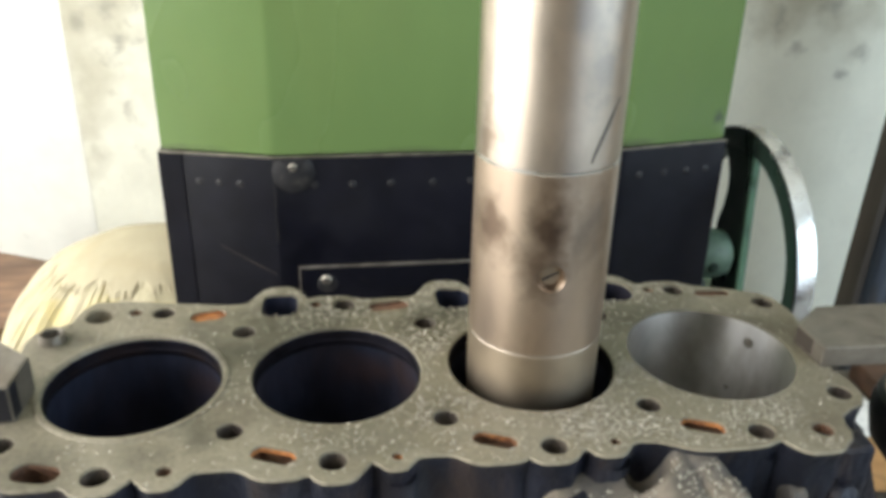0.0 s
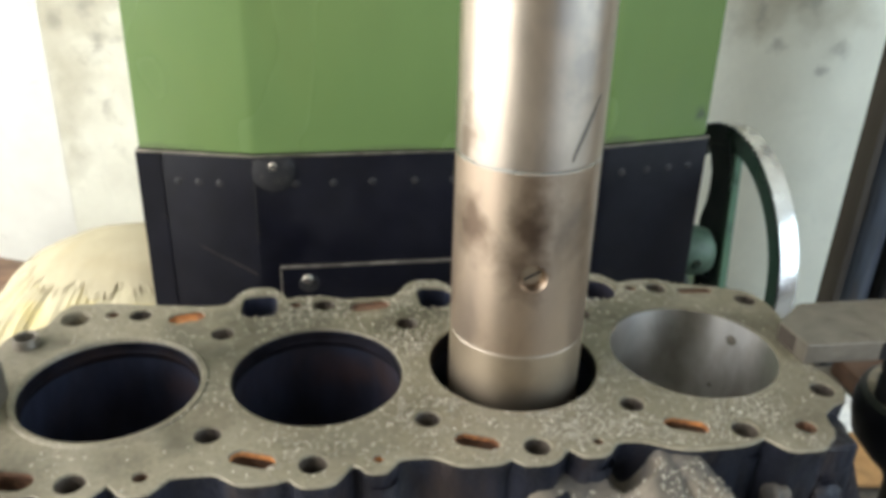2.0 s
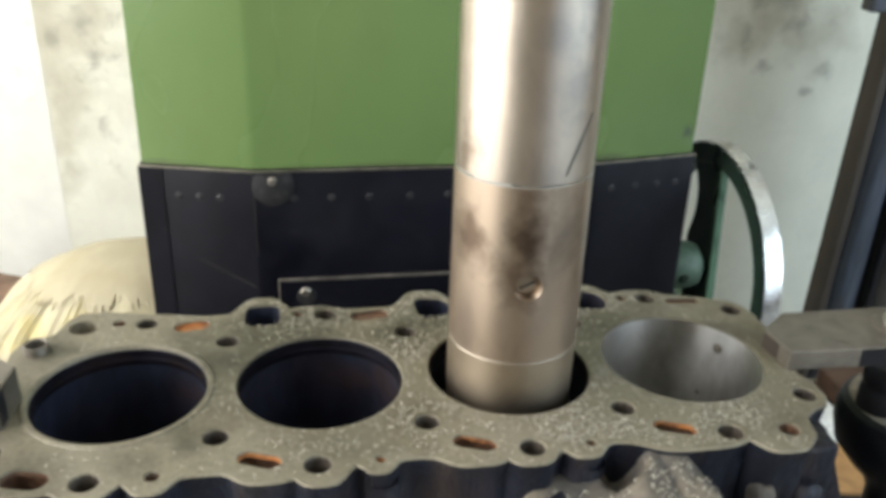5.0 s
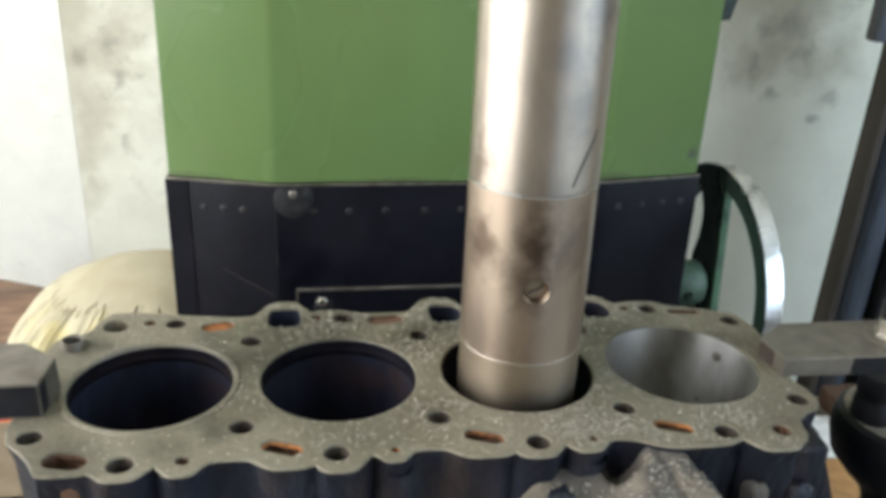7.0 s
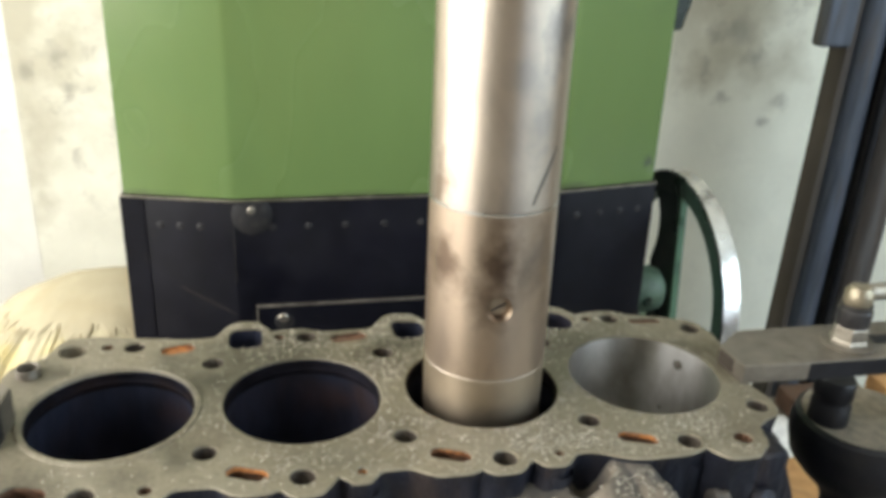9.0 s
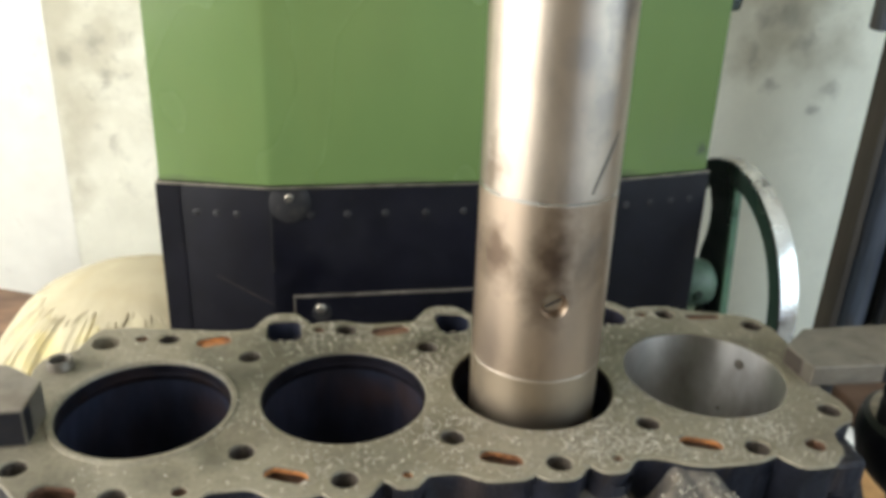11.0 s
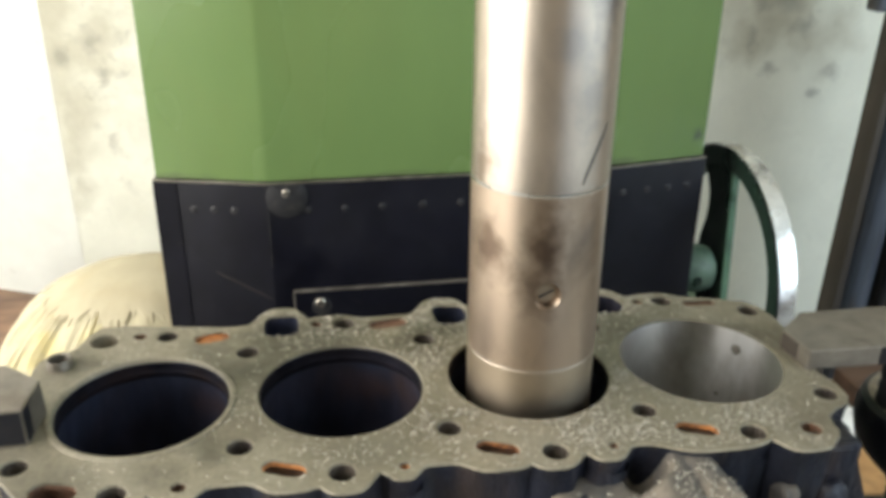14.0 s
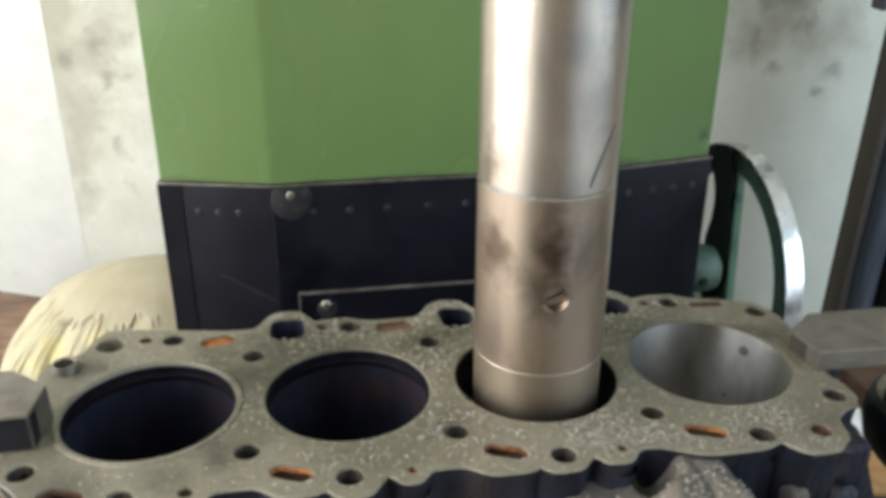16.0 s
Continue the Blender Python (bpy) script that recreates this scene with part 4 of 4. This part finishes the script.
# ---------------------------------------------------------------- things round the machine
def sack():
    """A full sack; a smooth cloth lies over its crown, with a frayed, pleated lower edge."""
    base, h = at(-0.50, 5.2, 0), 0.785
    e = thing("sack", (base.x, base.y, 0), "bulging pale yellow woven sack with a frayed cloth over it", "sack")

    def shell(th, z, puff):
        rr = math.sqrt(max(0, 1 - abs(z) ** 3.2))
        d = Vector((math.cos(th), math.sin(th), 0))
        low = 1 + 0.05 * noise.noise((d.x * 2, d.y * 2, z * 2)) + 0.014 * noise.noise((d.x * 8, d.y * 8, z * 9))
        return Vector((base.x + (0.225 * rr * low + puff) * d.x, base.y + (0.17 * rr * low + puff) * d.y, h * 0.5 + h * 0.5 * z))

    def skin(z0, z1, nz, puff, ragged=None):
        bm = bmesh.new()
        n = 360
        rows = []
        for j in range(nz + 1):
            row = []
            for i in range(n):
                th = 2 * math.pi * i / n
                d = (math.cos(th) * 16, math.sin(th) * 16)
                f = j / nz
                low = z0 + (0.03 * noise.noise((d[0] * 0.4, d[1] * 0.4, 1.0)) + 0.02 * noise.noise((d[0] * 1.6, d[1] * 1.6, 2.0)) if ragged else 0)
                z = low + (z1 - low) * f
                p = puff(d, z, f)
                row.append(bm.verts.new(shell(th, min(z, 0.9999), p)))
            rows.append(row)
        for a, b in zip(rows, rows[1:]):
            for i in range(n):
                bm.faces.new((a[i], a[(i + 1) % n], b[(i + 1) % n], b[i]))
        bm.faces.new(rows[-1])
        if not ragged:
            bm.faces.new(rows[0][::-1])
        return bm

    def folds(d, z):
        wide = 0.004 * noise.noise((d[0] * 0.35, d[1] * 0.35, z * 3))
        patch = min(1, max(0, 0.45 + 2.2 * noise.noise((d[0] * 0.33, d[1] * 0.33, z * 3))))
        pleat = 0.006 * patch * max(0, 1 - 3.2 * abs(noise.noise((d[0] * 0.85, d[1] * 0.85, z * 4))))
        return min(1, max(0, (0.965 - z) / 0.05)) * (wide - pleat + 0.0014 * noise.noise((d[0] * 3, d[1] * 3, z * 2)))

    part("sack_body", skin(-0.999, 0.985, 110, lambda d, z, f: folds(d, z)), SACK, e, "yellowed pleated sack cloth", True)
    part("sack_cover", skin(0.905, 0.9995, 40, lambda d, z, f: 0.0007 + folds(d, z) * (1 - 0.8 * min(1, 5 * f)) + 0.0026 * min(1, 5 * f), True), SACKTOP, e, "smooth beige cloth cover with a frayed edge", True)


sack()

rb = at(-2.6, 6.6, 0)
tagged(part("wooden_box", box_bm((-0.24, -0.11, 0), (0.0, 0.11, 0.632), 0.006, Matrix.Translation((rb.x + 0.045, rb.y - 0.03, 0)) @ Matrix.Rotation(radians(-24), 4, "Z")), REDBOX), "worn red-brown wooden box by the wall", "box")


def posts():
    lean = Matrix.Identity(4)
    lean[0][2] = 0.02     # the post leans a little
    lean[0][3] = 0.006 - 0.02 * 0.85

    def leaning(bm):
        bm.transform(lean)
        return bm

    e = thing("steel_post", (0.80, 0.78, 0), "tall dark steel post with brown edge and pipes", "post")
    part("angle_iron", leaning(joined(((0.758, 0.757, 0), (0.770, 0.800, 2.85)), ((0.770, 0.807, 0), (0.925, 0.812, 2.85)))), BROWN, e, "brown angle iron")
    part("pipe", leaning(lathe_bm([(0.029, 0.0), (0.029, 2.86)], (0.800, 0.776, 0), 40)), BLUE, e, "dark blue painted pipe", True)
    part("pipe", leaning(lathe_bm([(0.035, 0.0), (0.035, 2.86)], (0.880, 0.770, 0), 40)), GREYPIPE, e, "rust-stained grey pipe", True)
    part("junction_box", leaning(box_bm((0.710, 0.752, 1.027), (0.762, 0.782, 1.45), 0.005)), BLUE, e, "blue-grey steel box")
    # thin black tube added to draw the dark line between the pipes
    part("dark_line", leaning(lathe_bm([(0.006, 0.0), (0.006, 2.86)], (0.840, 0.750, 0), 16)), RUBBER, e, "black tube added for the dark line between the pipes", True)


posts()

def sheet(name, pts, z, thick, material, label, category, curl=0.0):
    """A torn flat piece lying on the table, a little curled."""
    bm = prism_bm([tuple(at(x, y, 0).xy) for x, y in pts], z, z + thick)
    bmesh.ops.triangulate(bm, faces=bm.faces[:])
    bmesh.ops.subdivide_edges(bm, edges=bm.edges[:], cuts=4, use_grid_fill=True)
    mid = at(sum(p[0] for p in pts) / len(pts), sum(p[1] for p in pts) / len(pts), 0)
    for v in bm.verts:
        v.co.z += curl * (0.5 + 0.5 * noise.noise((v.co.x * 30, v.co.y * 30, 1))) * min(1, (v.co.xy - mid.xy).length / 0.05)
    return tagged(part(name, bm, material, None), label, category)


TABLE_Z = 0.6902
sheet("paper", [(5.7, 2.02), (6.36, 1.99), (6.58, 2.4), (6.62, 2.7), (6.3, 2.72), (5.7, 2.5)], TABLE_Z, 0.0006, RAG, "crumpled white printed paper lying on the table", "paper", 0.01)
sheet("cardboard", [(5.7, 1.3), (6.5, 1.22), (7.3, 1.42), (7.35, 1.82), (6.9, 1.86), (6.45, 1.96), (6.1, 1.93), (5.8, 1.75)], TABLE_Z, 0.003, CARD, "torn orange-brown cardboard lying on the table", "cardboard", 0.012)
k0, k1 = at(6.67, 2.5, 0), at(7.6, 2.98, -2.2)
tagged(part("packing_block", box_bm((k0.x, k0.y, TABLE_Z), (k1.x, k1.y, k1.z), 0.003), PACKWOOD), "brown wooden packing strip lying on the table", "block")


k0, k1 = at(7.85, 2.75, 0), at(8.9, 3.08, -2.2)
tagged(part("carton", box_bm((k0.x, k0.y, TABLE_Z), (k1.x, k1.y, k1.z), 0.002), CARD), "flat orange-brown cardboard carton on the table", "carton")


def packet():
    x0, x1, y0, y1, top, low = -0.40, -0.3135, 0.064, 0.092, 0.886, 0.826
    tagged(part("riser_block", box_bm((x0 - 0.01, y0 - 0.012, TABLE_Z), (x1 - 0.012, y1 + 0.03, low - 0.0002), 0.003), CLAMP), "dark oily steel riser block on the table", "block")
    e = thing("packet", ((x0 + x1) / 2, (y0 + y1) / 2, low), "small beige carton with yellow and red printed lid on riser block", "packet")
    part("carton", box_bm((x0, y0, low), (x1, y1, top), 0.001), BEIGE, e, "beige carton")
    part("lid_print", box_bm((x0 + 0.001, y0 + 0.0008, top - 0.0002), (x1 - 0.001, y1 - 0.0008, top + 0.0003)), YELLOW, e, "yellow printed lid")
    part("red_print", prism_bm([(x0 + 0.001, y0 + 0.001), (-0.3185, y0 + 0.001), (-0.329, y1 - 0.008), (x0 + 0.001, y1 - 0.008)], top + 0.0003, top + 0.0006), RED, e, "red printed stripe")


packet()


# ---------------------------------------------------------------- iron chips on the deck
def chips():
    rng = random.Random(7)
    verts, faces = [], []
    n = 0
    while n < 4300:
        x = rng.uniform(0.2, 4.1)
        y = rng.uniform(-0.9, 0.95)
        thick = math.exp(-((x - 2.6) / 1.35) ** 4) * 0.92 + 0.08
        thick *= 0.2 + 0.9 * max(0, 0.2 + 1.9 * noise.noise((x * 3.1, y * 3.1, 0.3))) + 0.5 * max(0, min(1, (y - 0.45) * 4)) * (x < 3.3)
        if rng.random() > thick or y < front_edge(x) + 0.02 or y > back_edge(x) - 0.02 or x > 4.05 - 0.2 * (y < -0.5):
            continue
        if any(math.hypot(x - hx, y - hy) < hr + 0.016 for hx, hy, hr in HOLES):
            continue
        n += 1
        p = at(x, y, 0)
        a, ln, w = rng.uniform(0, 6.28), rng.uniform(0.0002, 0.0007) * rng.choice((0.8, 1, 1.2, 2.0)), rng.uniform(0.00016, 0.00045)
        lift, tilt = rng.uniform(0.0002, 0.0009), rng.uniform(-0.6, 0.6)
        d, s = Vector((math.cos(a), math.sin(a), 0)), Vector((-math.sin(a), math.cos(a), tilt))
        i = len(verts)
        for f, up in ((-1, 0.1), (-0.2, 1.0), (0.6, 0.9), (1, 0.2)):
            for g in (-1, 1):
                verts.append(p + d * ln * f + s * w * g + Vector((0, 0, 0.0005 + lift * up)))
        faces += [(i, i + 1, i + 3, i + 2), (i + 2, i + 3, i + 5, i + 4), (i + 4, i + 5, i + 7, i + 6)]
    for _ in range(650):
        x, y = rng.uniform(2.45, 3.3), rng.uniform(-1.05, -0.72)
        if rng.random() > 0.3 + 1.4 * max(0, noise.noise((x * 5, y * 5, 4))) + 0.5 * math.exp(-((x - 3.1) / 0.09) ** 2):
            continue
        if y > front_edge(x) - 0.01 or math.hypot(x - 2.9, y + 0.76) < 0.09:
            continue
        p = at(x, y, lug_height(x, y) + 0.004)
        a, ln, w = rng.uniform(0, 6.28), rng.uniform(0.0004, 0.0012), rng.uniform(0.0002, 0.0005)
        d, s = Vector((math.cos(a), math.sin(a), 0.3)), Vector((-math.sin(a), math.cos(a), 0.2))
        i = len(verts)
        for f, up in ((-1, 0.1), (-0.2, 1.0), (0.6, 0.9), (1, 0.2)):
            for g in (-1, 1):
                verts.append(p + d * ln * f + s * w * g + Vector((0, 0, 0.0004 * up)))
        faces += [(i, i + 1, i + 3, i + 2), (i + 2, i + 3, i + 5, i + 4), (i + 4, i + 5, i + 7, i + 6)]
    me = bpy.data.meshes.new("iron_chips")
    me.from_pydata([tuple(v) for v in verts], [], faces)
    me.materials.append(CHIP)
    tagged(new("iron_chips", me), "small bright curled iron chips strewn over the deck", "metal chips", kind="stuff")


chips()


# ---------------------------------------------------------------- what moves
def motions():
    home = at(BAR_X, 0, 0)
    fed = [(0.0, 0.0), (4.0, -0.006), (8.0, -0.015), (12.0, -0.027), (16.0, -0.034)]
    walk(bar, [(t, pose(home.x, home.y, home.z + d * P)) for t, d in fed])


motions()
